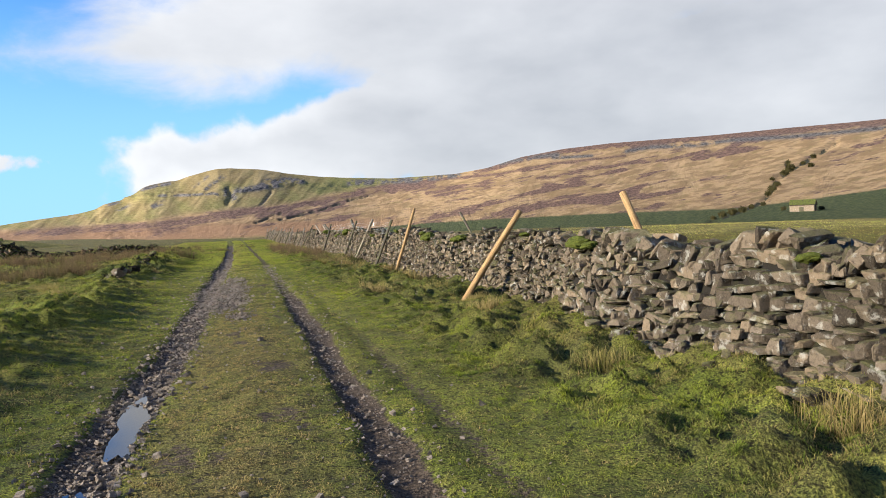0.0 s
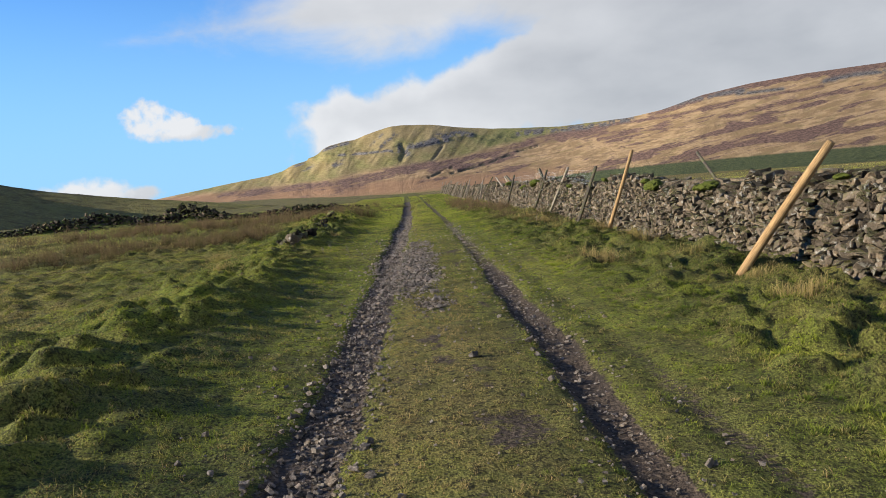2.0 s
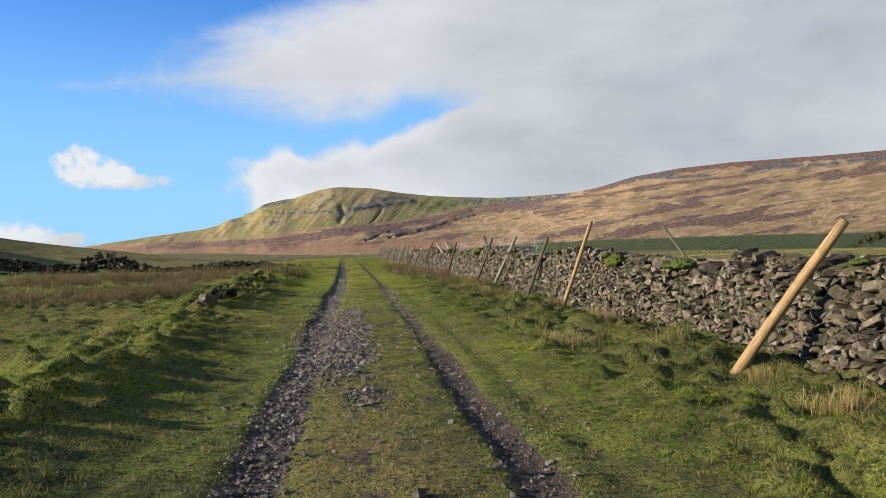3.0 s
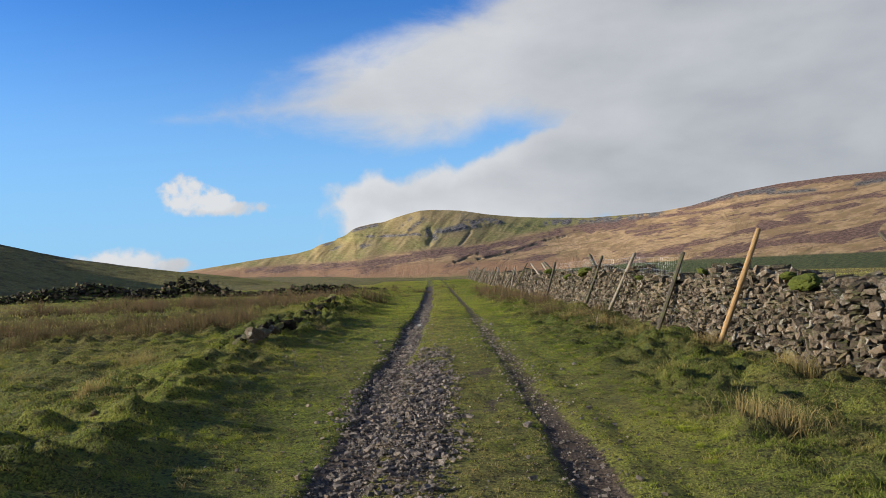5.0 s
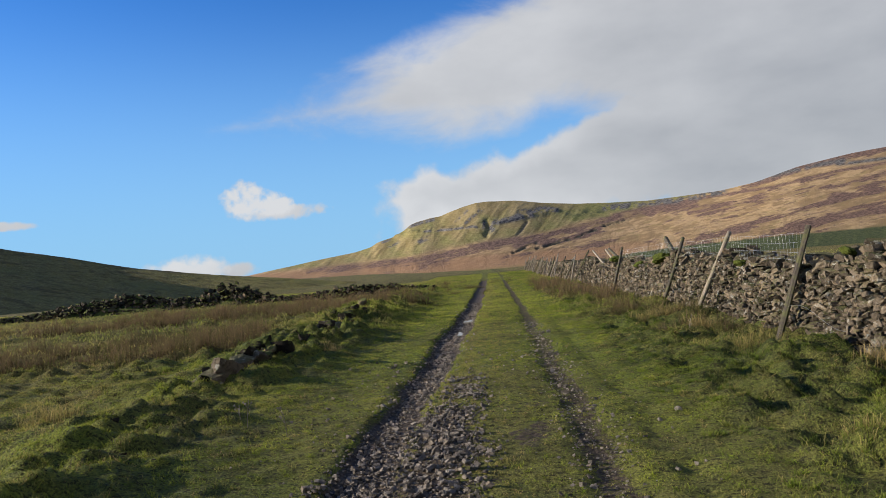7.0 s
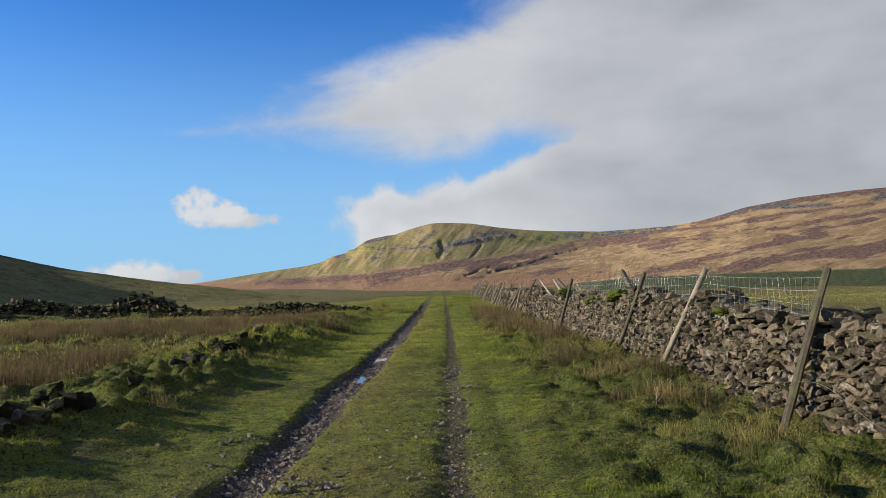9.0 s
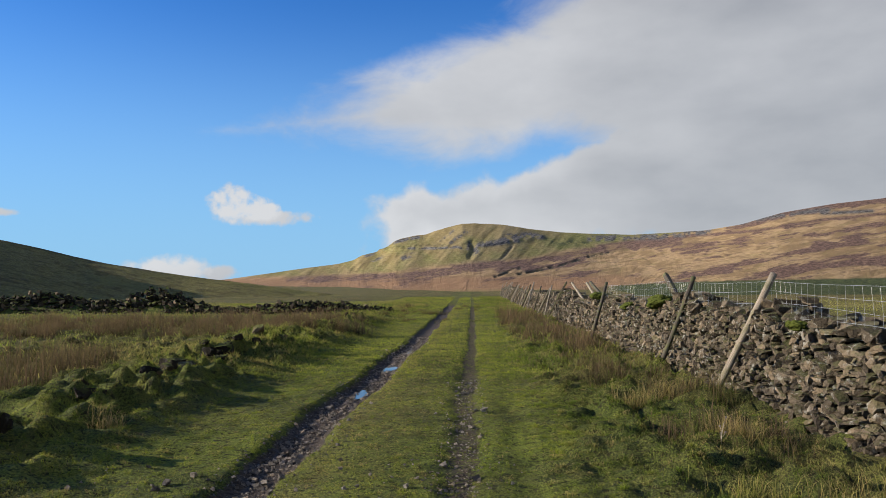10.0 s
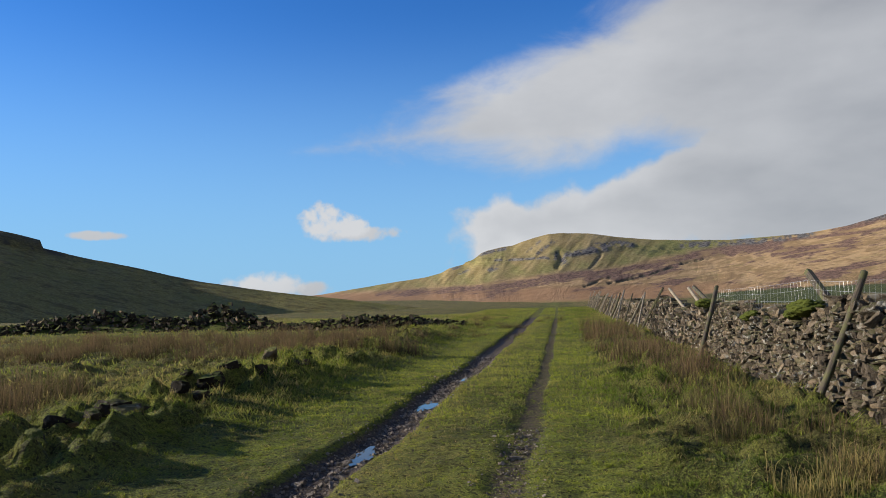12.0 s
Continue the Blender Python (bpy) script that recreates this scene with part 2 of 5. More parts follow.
def wood_look(dark, light, moss=0.0):
    def build(k):
        co = k.node("ShaderNodeTexCoord").outputs["Object"]
        mp = k.node("ShaderNodeMapping")
        k.plug(co, mp.inputs[0])
        mp.inputs["Scale"].default_value = (1, 1, 0.06)
        grain, blot = k.noise(mp.outputs[0], 90, 5, 0.65), k.noise(co, 6, 4, 0.6)
        c = k.mix(k.ramp(grain, 0.3, 0.7), dark, light)
        c = k.mix(k.math("MULTIPLY", k.ramp(blot, 0.5, 0.7), 0.45), c, tuple(v * 0.55 for v in dark))
        if moss:
            c = k.mix(k.math("MULTIPLY", k.ramp(blot, 0.42, 0.62), moss), c, (0.11, 0.12, 0.035))
        return surface(k, c, 0.8, grain, 0.6, 0.006, 0.3)
    return build


MAT = {
    "ground": material("turf_and_mud", ground_look),
    "fell": material("moorland", fell_look),
    "hill": material("hill_grass", hill_look),
    "stone": material("limestone", stone_look((0.034, 0.028, 0.021), (0.255, 0.206, 0.152), 0.34, 0.5)),
    # near-black stone colour, stands in for the shade deep between wall stones
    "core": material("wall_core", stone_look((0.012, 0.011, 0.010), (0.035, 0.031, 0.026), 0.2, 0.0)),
    "rubble": material("dark_mossy_stone", stone_look((0.012, 0.010, 0.008), (0.050, 0.041, 0.031), 0.75, 0.12)),
    "chip": material("track_gravel", stone_look((0.095, 0.083, 0.073), (0.48, 0.42, 0.365), 0.0, 0.22, 3.0)),
    "blade": material("grass_blades", blade_look),
    "rush": material("rush_stems", rush_look),
    "pale": material("new_pale_wood", wood_look((0.18, 0.105, 0.045), (0.37, 0.25, 0.115))),
    "grey": material("weathered_wood", wood_look((0.13, 0.105, 0.08), (0.30, 0.255, 0.20), 0.35)),
    "dark": material("dark_wet_wood", wood_look((0.026, 0.021, 0.017), (0.085, 0.07, 0.055), 0.5)),
    "wire": material("galvanised_wire", lambda k: surface(k, k.mix(k.noise(place(k), 40), (0.30, 0.31, 0.31), (0.5, 0.51, 0.5)), 0.45, metal=0.7)),
    "water": material("puddle_water", lambda k: surface(k, (0.03, 0.026, 0.02), 0.04, k.noise(place(k), 14, 2), 0.05, 0.003, 0.6)),
    "moss": material("moss", lambda k: surface(k, k.mix(k.noise(place(k), 45, 4, 0.7), (0.025, 0.04, 0.008), (0.115, 0.13, 0.026)), 0.95, k.noise(place(k), 120, 3), 0.9, 0.02, 0.1)),
}


# ---- shapes shared by all things ----
rng = np.random.default_rng(7)


def grid_noise(x, y, scale, octaves=4, gain=0.5, seed=0):
    """Smooth value noise on arrays, about -1 to 1."""
    out, amp, total = np.zeros(np.broadcast(x, y).shape), 1.0, 0.0
    x, y = np.asarray(x, float) * scale, np.asarray(y, float) * scale
    for o in range(octaves):
        ix, iy = np.floor(x).astype(np.int64), np.floor(y).astype(np.int64)
        fx, fy = x - ix, y - iy
        fx, fy = fx * fx * (3 - 2 * fx), fy * fy * (3 - 2 * fy)

        def h(a, b):
            v = np.sin(a * 127.1 + b * 311.7 + (seed + o) * 74.7) * 43758.5453
            return v - np.floor(v)

        v = (h(ix, iy) * (1 - fx) + h(ix + 1, iy) * fx) * (1 - fy) + (h(ix, iy + 1) * (1 - fx) + h(ix + 1, iy + 1) * fx) * fy
        out = out + amp * (2 * v - 1)
        total += amp
        amp *= gain
        x, y = x * 2.03 + 17.3, y * 2.03 - 9.1
    return out / total


def smooth(v, lo, hi):
    t = np.clip((v - lo) / (hi - lo), 0, 1)
    return t * t * (3 - 2 * t)


def mesh_from(name, verts, faces, mat, attrs=None, shade=False):
    """A mesh from arrays: verts (n, 3), faces (m, 3) or (m, 4)."""
    me = bpy.data.meshes.new(name)
    verts, faces = np.asarray(verts, np.float32), np.asarray(faces, np.int32)
    me.vertices.add(len(verts))
    me.vertices.foreach_set("co", verts.ravel())
    m, n = faces.shape
    me.loops.add(m * n)
    me.loops.foreach_set("vertex_index", faces.ravel())
    me.polygons.add(m)
    me.polygons.foreach_set("loop_start", np.arange(0, m * n, n, dtype=np.int32))
    if shade:
        me.polygons.foreach_set("use_smooth", np.ones(m, bool))
    else:
        me.polygons.foreach_set("use_smooth", np.zeros(m, bool))
    me.update(calc_edges=True)
    for key, values in (attrs or {}).items():
        a = me.attributes.new(key, "FLOAT", "POINT")
        a.data.foreach_set("value", np.asarray(values, np.float32))
    me.materials.append(mat)
    return me


def part(name, me, parent, label=""):
    ob = new(name, me)
    ob.parent = parent
    if label:
        ob["label"] = label
    return ob


def grid_faces(ny, nx):
    i = (np.arange(ny - 1)[:, None] * nx + np.arange(nx - 1)[None, :]).ravel()
    return np.stack([i, i + 1, i + nx + 1, i + nx], 1)


# ---- lie of the land ----
def left_rut(y):
    return np.interp(y, [0, 6, 12, 22, 35, 70], [-1.05, -0.86, -0.57, -0.36, -0.03, 0.25]) + 0.03 * np.sin(y * 0.9)


def right_rut(y):
    return np.interp(y, [0, 4, 10, 20, 37, 70], [0.90, 0.95, 1.10, 1.28, 1.47, 1.62]) + 0.02 * np.sin(y * 1.3 + 1)


def bank_line(y):
    return np.interp(y, [-5, 0, 10, 18, 24, 40, 55], [-2.8, -2.8, -2.7, -2.75, -2.95, -2.9, -3.2]) + 0.12 * np.sin(y * 0.8)


def rut_masks(x, y):
    w = grid_noise(x, y, 1.7, 3, seed=4)
    dl, dr = np.abs(x - left_rut(y)), np.abs(x - right_rut(y))
    wl = 0.215 + 0.08 * w + 0.05 * smooth(y, 20, 27)
    wr = 0.155 + 0.07 * w
    l, r = 1 - smooth(dl, wl * 0.55, wl * 1.35), 1 - smooth(dr, wr * 0.5, wr * 1.5)
    return l, r


def land(x, y):
    """Height of the ground."""
    x, y = np.asarray(x, float), np.asarray(y, float)
    far = np.hypot(x, y - 10)
    z = 0.035 * grid_noise(x, y, 0.25, 2, seed=1)
    near = 1 - smooth(far, 40, 70)
    z = z - 0.004 * np.clip(y - 25, 0, 60)
    l, r = rut_masks(x, y)
    on = smooth(y, -8, -4) * (1 - smooth(y, 62, 70))
    deep = np.interp(y, [0, 14, 24, 30, 40], [0.05, 0.035, 0.08, 0.10, 0.08])
    z = z - on * (l * deep + r * 0.045 * (1 - 0.4 * smooth(y, 13, 18)))
    # second, shallow wheel mark outside the right rut
    z = z - on * 0.022 * (1 - smooth(np.abs(x - right_rut(y) - 0.55), 0.05, 0.2)) * (1 - smooth(y, 24, 30))
    # crown of the track
    z = z + on * 0.03 * np.exp(-((x - 0.5 * (left_rut(y) + right_rut(y))) / 0.5) ** 2)
    # mossy bank on the left, the trace of a fallen wall
    b = x - bank_line(y)
    lump = 0.88 + 0.4 * grid_noise(x, y, 0.65, 4, 0.6, seed=19)
    ridge = np.where(b > -0.15, 1 - smooth(b, -0.15, 1.9), np.exp(-((b + 0.15) / 1.2) ** 2)) * (0.27 - 0.06 * smooth(y, 15, 19)) * lump * (0.45 + 0.55 * smooth(y, 5, 9))
    z = z + ridge * smooth(y, -14, -4) * (1 - smooth(y, 44, 58))
    # hummocks beside the track
    hum = np.maximum(grid_noise(x, y, 1.3, 2, seed=21), -0.15) + 0.75 * np.abs(grid_noise(x, y, 2.6, 2, seed=22))
    side = np.maximum(smooth(x, 2.0, 3.0), smooth(-x, 1.7, 2.6)) * near
    z = z + side * hum * np.where(x > 0, 0.075, 0.085)
    lumps = np.abs(grid_noise(x, y, 2.0, 2, seed=23)) * 0.24 + np.abs(grid_noise(x, y, 4.4, 2, seed=24)) * 0.11
    z = z + side * (lumps - 0.07) * np.where(x > 0, 1.15, (1.15 - 0.4 * smooth(-x, 3.4, 4.4)) * (1 + 0.5 * smooth(y, 23, 27))) * (1 - smooth(far, 34, 55))
    z = z + near * (1 - side) * (0.022 * grid_noise(x, y, 4, 3, seed=30) + 0.012 * grid_noise(x, y, 8, 2, seed=31))
    # rushy flat left of the bank lies a little lower, the wall's foot too
    z = z - 0.06 * smooth(-x, 4, 7) * near
    # beyond the brow the land falls away
    z = z - 0.05 * np.clip(far - 92, 0, 60) - 0.004 * np.clip(far - 152, 0, 4000) ** 0.9
    z = z + (1 - near) * 0.25 * grid_noise(x, y, 0.05, 3, seed=40) * (1 - smooth(far, 100, 300))
    return z


def lines(lo, hi, fine, spans, growth, end):
    """Grid lines: even inside lo..hi, then by spans, then ever wider out to end."""
    mid = list(np.arange(lo, hi + 1e-6, fine))
    step, v = fine, mid[-1]
    up = []
    while v < end[1]:
        step = min(step * growth, 400)
        v += step
        up.append(v)
    step, v, down = fine, mid[0], []
    for width, s in spans:
        stop = v - width
        while v > stop:
            v -= s
            down.append(v)
        step = s
    while v > end[0]:
        step = min(step * growth, 400)
        v -= step
        down.append(v)
    return np.array(down[::-1] + mid + up)


def worn(x, y):
    """Patchy bare earth on the crown of the track."""
    mid = 0.5 * (left_rut(y) + right_rut(y))
    return 0.62 * smooth(grid_noise(x, y * 0.6, 2.6, 4, 0.65, seed=35), 0.0, 0.45) * np.exp(-((x - mid) / 0.75) ** 4) * (1 - smooth(y, 20, 27))


def make_ground():
    gx = lines(-3.7, 5.0, 0.06, [(6, 0.14), (12, 0.3)], 1.09, (-4600, 4600))
    gy = lines(2.5, 36.0, 0.09, [(4, 0.3)], 1.08, (-4600, 4600))
    x, y = np.meshgrid(gx, gy)
    z = land(x, y)
    l, r = rut_masks(x, y)
    on = smooth(y, -8, -4) * (1 - smooth(y, 62, 72))
    mud = np.maximum(l, r * (0.92 - 0.36 * smooth(y, 13, 18))) * on
    mark = (1 - smooth(np.abs(x - right_rut(y) - 0.55), 0.04, 0.17)) * (1 - smooth(y, 8, 13)) * on * 0.5
    gravel = gravel_mask(x, y)
    mud = np.maximum(mud, worn(x, y))
    mud = np.maximum(np.maximum(mud, mark), gravel * 0.85)
    crown = np.exp(-((x - 0.45 * (left_rut(y) + right_rut(y))) / 0.55) ** 2) * on
    dry = (0.12 + 0.38 * crown) * (1 - 0.65 * smooth(y, 10, 17)) + 0.30 * smooth(-x, 3.6, 7) + 0.16 * smooth(x, 2.6, 4.4) + 0.35 * smooth(x, 6, 9) + 0.25 * np.exp(-((x - left_rut(y) - 0.42) / 0.14) ** 2) * on
    dry = dry + 0.1 * smooth(np.hypot(x, y - 10), 40, 75) + 0.08 * smooth(np.hypot(x, y - 10), 66, 86) + 0.35 * grid_noise(x, y, 0.6, 3, seed=50) * smooth(np.abs(x - 0.3), 1.4, 2.5)
    wet = l * on
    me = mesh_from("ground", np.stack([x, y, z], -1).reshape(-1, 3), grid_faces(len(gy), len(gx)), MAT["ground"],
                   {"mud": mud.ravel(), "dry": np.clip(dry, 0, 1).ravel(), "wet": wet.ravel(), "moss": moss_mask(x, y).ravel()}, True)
    tagged(new("ground", me), "grassy moorland ground with two muddy wheel ruts", "ground", kind="structure")


def moss_mask(x, y):
    """Bright mossy turf: in patches, and along the crest of the bank."""
    b = np.exp(-((x - bank_line(y) + 0.1) / 0.5) ** 2) * (1 - smooth(y, 44, 58))
    pasture = 0.45 * smooth(x, 6, 8)
    poor = 0.42 * smooth(x, 2.1, 2.9) * (1 - smooth(x, 5, 6)) * smooth(y, 9, 13) + 0.30 * smooth(-x, 1.6, 2.2) * smooth(y, 23, 27)
    rich = 0.22 * (1 - smooth(np.abs(x - 0.3), 1.5, 2.1)) * smooth(y, 9, 14)
    return np.clip(0.42 + pasture + rich - poor + 1.0 * grid_noise(x, y, 1.5, 3, 0.6, seed=36) + 0.6 * grid_noise(x, y, 6.0, 3, 0.6, seed=37) + 0.45 * b, 0, 1)


def gravel_mask(x, y):
    """Patches of loose stone between and in the ruts."""
    w = 0.25 * grid_noise(x, y, 2.4, 3, seed=60) - 0.30 * smooth(y, 18.2, 19.4) * smooth(grid_noise(x, y, 1.6, 3, seed=62), -0.3, 0.3)
    main = np.exp(-((x - 0.02 - 0.02 * (y - 17)) / 0.42) ** 2 - ((y - 17.2) / 4.6) ** 4)
    small = np.exp(-((x - 0.12) / 0.26) ** 2 - ((y - 12.2) / 0.7) ** 2) * 0.85
    edge = np.exp(-((x - left_rut(y) - 0.2) / 0.12) ** 2) * (1 - smooth(y, 6, 10)) * 0.6
    spill = 0.95 * np.exp(-((x + 0.40) / 0.45) ** 2 - ((y - 16.9) / 2.0) ** 4)
    return np.clip(np.maximum(np.maximum(main, spill), np.maximum(small, edge)) + w - 0.12, 0, 1)


make_ground()

# ---- hills ----
FELL_SKY = ([-30, -24, -18.5, -12.8, -10.2, -9.0, -8.5, -7.9, -7.1, -6.3, -5.8, -5.3, -4.1, -3.4, -2.7, -1.6, -0.5, 0.4, 2.6, 4.8, 7.0, 9.2, 12.6, 17.8, 20.2, 23, 26.3, 30, 36.6, 42.3, 48, 70],
            [-0.6, -0.2, 0.2, 1.02, 1.35, 1.65, 1.95, 2.13, 2.31, 2.75, 3.13, 3.31, 3.56, 3.62, 3.87, 4.20, 4.44, 4.48, 4.35, 3.97, 3.69, 3.53, 3.37, 3.55, 3.9, 4.65, 5.1, 5.35, 5.42, 5.55, 5.6, 5.6])
HILL_SKY = ([-100, -60, -46, -40.3, -37.2, -35.2, -31.5, -28.4, -25.5, -22.2, -18.4, -13, -8],
            [2.4, 3.6, 5.4, 4.75, 3.95, 3.35, 2.6, 1.75, 1.15, 0.58, 0.1, -0.7, -1.3])


def seg(a, e, pts):
    """Distance in degrees from (azimuth, elevation) to a bent line."""
    d = np.full(a.shape, 99.0)
    for (a0, e0), (a1, e1) in zip(pts[:-1], pts[1:]):
        t = np.clip(((a - a0) * (a1 - a0) + (e - e0) * (e1 - e0)) / ((a1 - a0) ** 2 + (e1 - e0) ** 2), 0, 1)
        d = np.minimum(d, np.hypot(a - a0 - t * (a1 - a0), e - e0 - t * (e1 - e0)))
    return d


def near_line(a, e, pts, width):
    """One along a bent line, falling off within width degrees."""
    return np.exp(-(seg(a, e, pts) / width) ** 2)


def fibres(along, across, stretch, scale, octaves, seed):
    """Noise drawn out along one direction."""
    return grid_noise(along / stretch, across, scale, octaves, 0.6, seed=seed)


def make_fell():
    az = np.concatenate([np.arange(-30, -19, 0.2), np.arange(-19, 51, 0.09), np.arange(51, 70, 0.4)])
    s = np.concatenate([np.linspace(0, 0.45, 45, endpoint=False), np.linspace(0.45, 1, 190), [1.03, 1.08, 1.15]])
    a, t = np.meshgrid(az, s)
    crest = sum(np.interp(a + d, *FELL_SKY) for d in (-0.12, 0, 0.12)) / 3
    reach = 2400 - 900 * smooth(a, 10, 22)
    r = 112 * (reach / 112) ** t
    power = 2.3 - 0.75 * smooth(a, 6, 22)
    up = np.clip(t, 0, 1)
    e = -1.45 + (crest + 1.45) * up ** power - 7 * np.clip(t - 1, 0, 1)
    x, y = 0.8 + r * np.sin(np.radians(a)), 10 + r * np.cos(np.radians(a))
    # the nearer moor slope overlaps the foot of the summit along this line
    brow = np.interp(a, [-14, -10, -6, -4, -1.4, 2.2, 4.8, 7.4, 9.6, 11.7, 15, 19, 22], [0.2, 0.35, 0.52, 0.8, 1.12, 1.38, 1.56, 2.09, 2.39, 2.74, 3.05, 3.6, 4.6])
    moor = 1 - smooth(e - brow + 0.10 * grid_noise(a, e, 1.2, 4, 0.6, seed=69), -0.06, 0.10)
    moor = np.maximum(moor, smooth(a, 18.5, 21))
    # grain: down the summit's flank it runs from upper right to lower left, on the moor along the rising slope
    su, sv = 0.66 * a + 0.75 * e, 0.75 * a - 0.66 * e
    mu, mv = 0.985 * a + 0.16 * e, 0.985 * e - 0.16 * a + 0.05 * np.sin(a * 0.7)
    flank = fibres(su, sv, 5.0, 2.6, 4, 71) * (1 - moor)
    streak = fibres(mu, mv, 9.0, 2.4, 5, 72)
    streak_fine = fibres(mu, mv, 6.0, 7.0, 4, 76)
    patch = grid_noise(a, e * 2, 0.8, 4, 0.6, seed=77)
    rk = grid_noise(a, e, 3.0, 4, 0.6, seed=73)
    hold = up * (1 - 0.8 * smooth(up, 0.9, 1.0)) * smooth(up, 0.2, 0.5)
    # broken ground: buttresses, hollows and terraces
    peak = (1 - moor) * smooth(e - brow, 0.02, 0.4)
    terrace = near_line(a, e, [(-7, 2.3), (-4.5, 2.62), (-2.3, 2.6), (-0.9, 2.68), (0.8, 2.6), (2.6, 2.95), (5.7, 3.3)], 0.16)
    e = e + hold * (0.07 * grid_noise(x, y, 0.004, 5, 0.55, seed=70) + 0.085 * peak * flank + 0.05 * moor * streak + 0.05 * (1 - peak) * patch)
    e = e + 0.10 * terrace * peak * (1 + 0.8 * rk)
    fall = near_line(a, e, [(0.25, 2.85), (0.45, 2.45), (0.1, 1.9)], 0.20)
    ravine = near_line(a, e, [(3.4, 2.6), (2.9, 2.0), (2.4, 1.5), (1.2, 1.38), (-0.5, 1.33)], 0.10)
    e = e - 0.16 * fall - 0.10 * ravine * peak
    gully = np.minimum(seg(a, e, [(45.4, 4.3), (44.1, 3.4), (42.7, 2.65), (41.9, 1.9), (41.7, 1.1), (41.2, 0.3), (39.6, -0.45), (38.5, -0.95)]),
                       0.05 + seg(a, e, [(42.4, 3.1), (42.5, 2.7), (41.9, 2.2)]))
    cut = np.exp(-(gully / 0.20) ** 2)
    hag = np.minimum(seg(a, e, [(2.1, 0.30), (3.5, 0.80), (4.0, 0.95)]), seg(a, e, [(3.9, 0.50), (5.7, 0.80), (7.4, 1.21), (9.1, 1.75), (11.3, 2.14)]))
    scar = np.exp(-(hag / (0.10 + 0.08 * patch ** 2)) ** 2)
    e = e - 0.10 * cut - 0.12 * scar * (0.6 + rk)
    z = 1.5 + r * np.tan(np.radians(e))
    # bare rock
    crag = 1.1 * near_line(a, e, [(-4.8, 2.55), (-2.3, 2.53), (-0.9, 2.62), (-0.1, 2.4)], 0.09)
    crag = crag + 1.3 * near_line(a, e, [(0.15, 2.75), (0.5, 2.5), (0.6, 2.15)], 0.24)
    crag = crag + 1.1 * near_line(a, e, [(0.9, 2.8), (2.6, 2.97), (3.1, 3.40), (4.8, 3.50), (5.7, 3.32)], 0.20)
    crag = crag + 0.9 * near_line(a, e, [(2.6, 3.05), (4.4, 3.10)], 0.20)
    crag = crag + 1.2 * near_line(a, e, [(-5.9, 3.02), (-4.9, 3.25), (-3.9, 3.42)], 0.11) + near_line(a, e, [(-8.1, 1.95), (-7.4, 2.1)], 0.08)
    crag = crag + 0.7 * near_line(a, e, [(0.0, 3.95), (-0.8, 3.4), (-1.4, 2.95)], 0.14) + 0.5 * near_line(a, e, [(-1.2, 3.9), (-2.2, 3.1)], 0.10)
    crag = crag + near_line(a, e, [(9.4, 3.12), (11.8, 3.16), (14.7, 3.18), (16.5, 3.34), (18, 3.5)], 0.20)
    crag = crag + 0.8 * near_line(a, e, [(-5.2, 1.75), (-4.4, 2.05)], 0.16) + 0.6 * near_line(a, e, [(-7.6, 1.5), (-6.8, 1.9)], 0.12)
    crag = 1.3 * crag * smooth(rk + 0.5 * flank, -0.4, 0.1)
    crest_dark = near_line(a, e, [(20.4, 4.05), (22.7, 4.45), (24.6, 4.62), (26.0, 4.72)], 0.16) + near_line(a, e, [(25.5, 4.45), (28.5, 4.48)], 0.13)
    crest_dark = crest_dark + near_line(a, e, [(31.1, 4.66), (32.8, 4.86), (36.0, 4.81), (38.8, 4.98), (42.5, 4.92), (48.3, 5.0)], 0.17)
    rock = np.clip(1.3 * crag + 1.1 * crest_dark * smooth(rk + patch, -0.8, -0.1) + 0.5 * ravine * peak, 0, 1)
    # growth
    green = peak * np.clip(0.28 + 0.9 * grid_noise(a * 0.6, e, 1.6, 4, 0.6, seed=78) + 0.5 * smooth(a, 4, 8) - 0.35 * smooth(e, 3.1, 4.0), 0, 1)
    green = np.maximum(green, 0.8 * near_line(a, e, [(6.1, 2.78), (8.2, 2.75), (9.4, 2.7)], 0.4) * (1 - moor))
    dim_green = near_line(a, e, [(6.6, 2.85), (7.6, 2.95), (9.2, 2.75)], 0.26) * (1 - moor) * smooth(rk, -0.4, 0.1)
    field = (1 - smooth(e + 0.05 * rk, np.interp(a, [9, 15, 21, 30, 40, 45, 50], [-0.62, -0.28, -0.13, -0.02, 0.0, 0.5, 1.1]) - 0.06, np.interp(a, [9, 15, 21, 30, 40, 45, 50], [-0.62, -0.28, -0.13, -0.02, 0.0, 0.5, 1.1]) + 0.06)) * smooth(a, 8, 12)
    heath = 0.95 * smooth(streak + 0.35 * patch, 0.0, 0.45) + 0.45 * smooth(streak_fine, 0.05, 0.5)
    belt = near_line(a, e, [(-14, 0.2), (-10, 0.25), (-6, 0.32), (-1.6, 0.8), (2.0, 1.15), (4.8, 1.38), (7.4, 1.85), (9.6, 2.2), (12, 2.5), (16, 2.7)], 0.28)
    heath = heath * (0.55 + 0.45 * smooth(a, -4, 10)) + 1.1 * belt * (0.7 + 0.8 * streak_fine)
    heath = heath + 0.8 * near_line(a, e, [(15.5, 2.14), (21.1, 2.61), (22.6, 2.9), (25.6, 3.05), (30.7, 3.74), (36.8, 4.0), (40.7, 4.27)], 0.17) * smooth(streak_fine + 0.3, -0.1, 0.4)
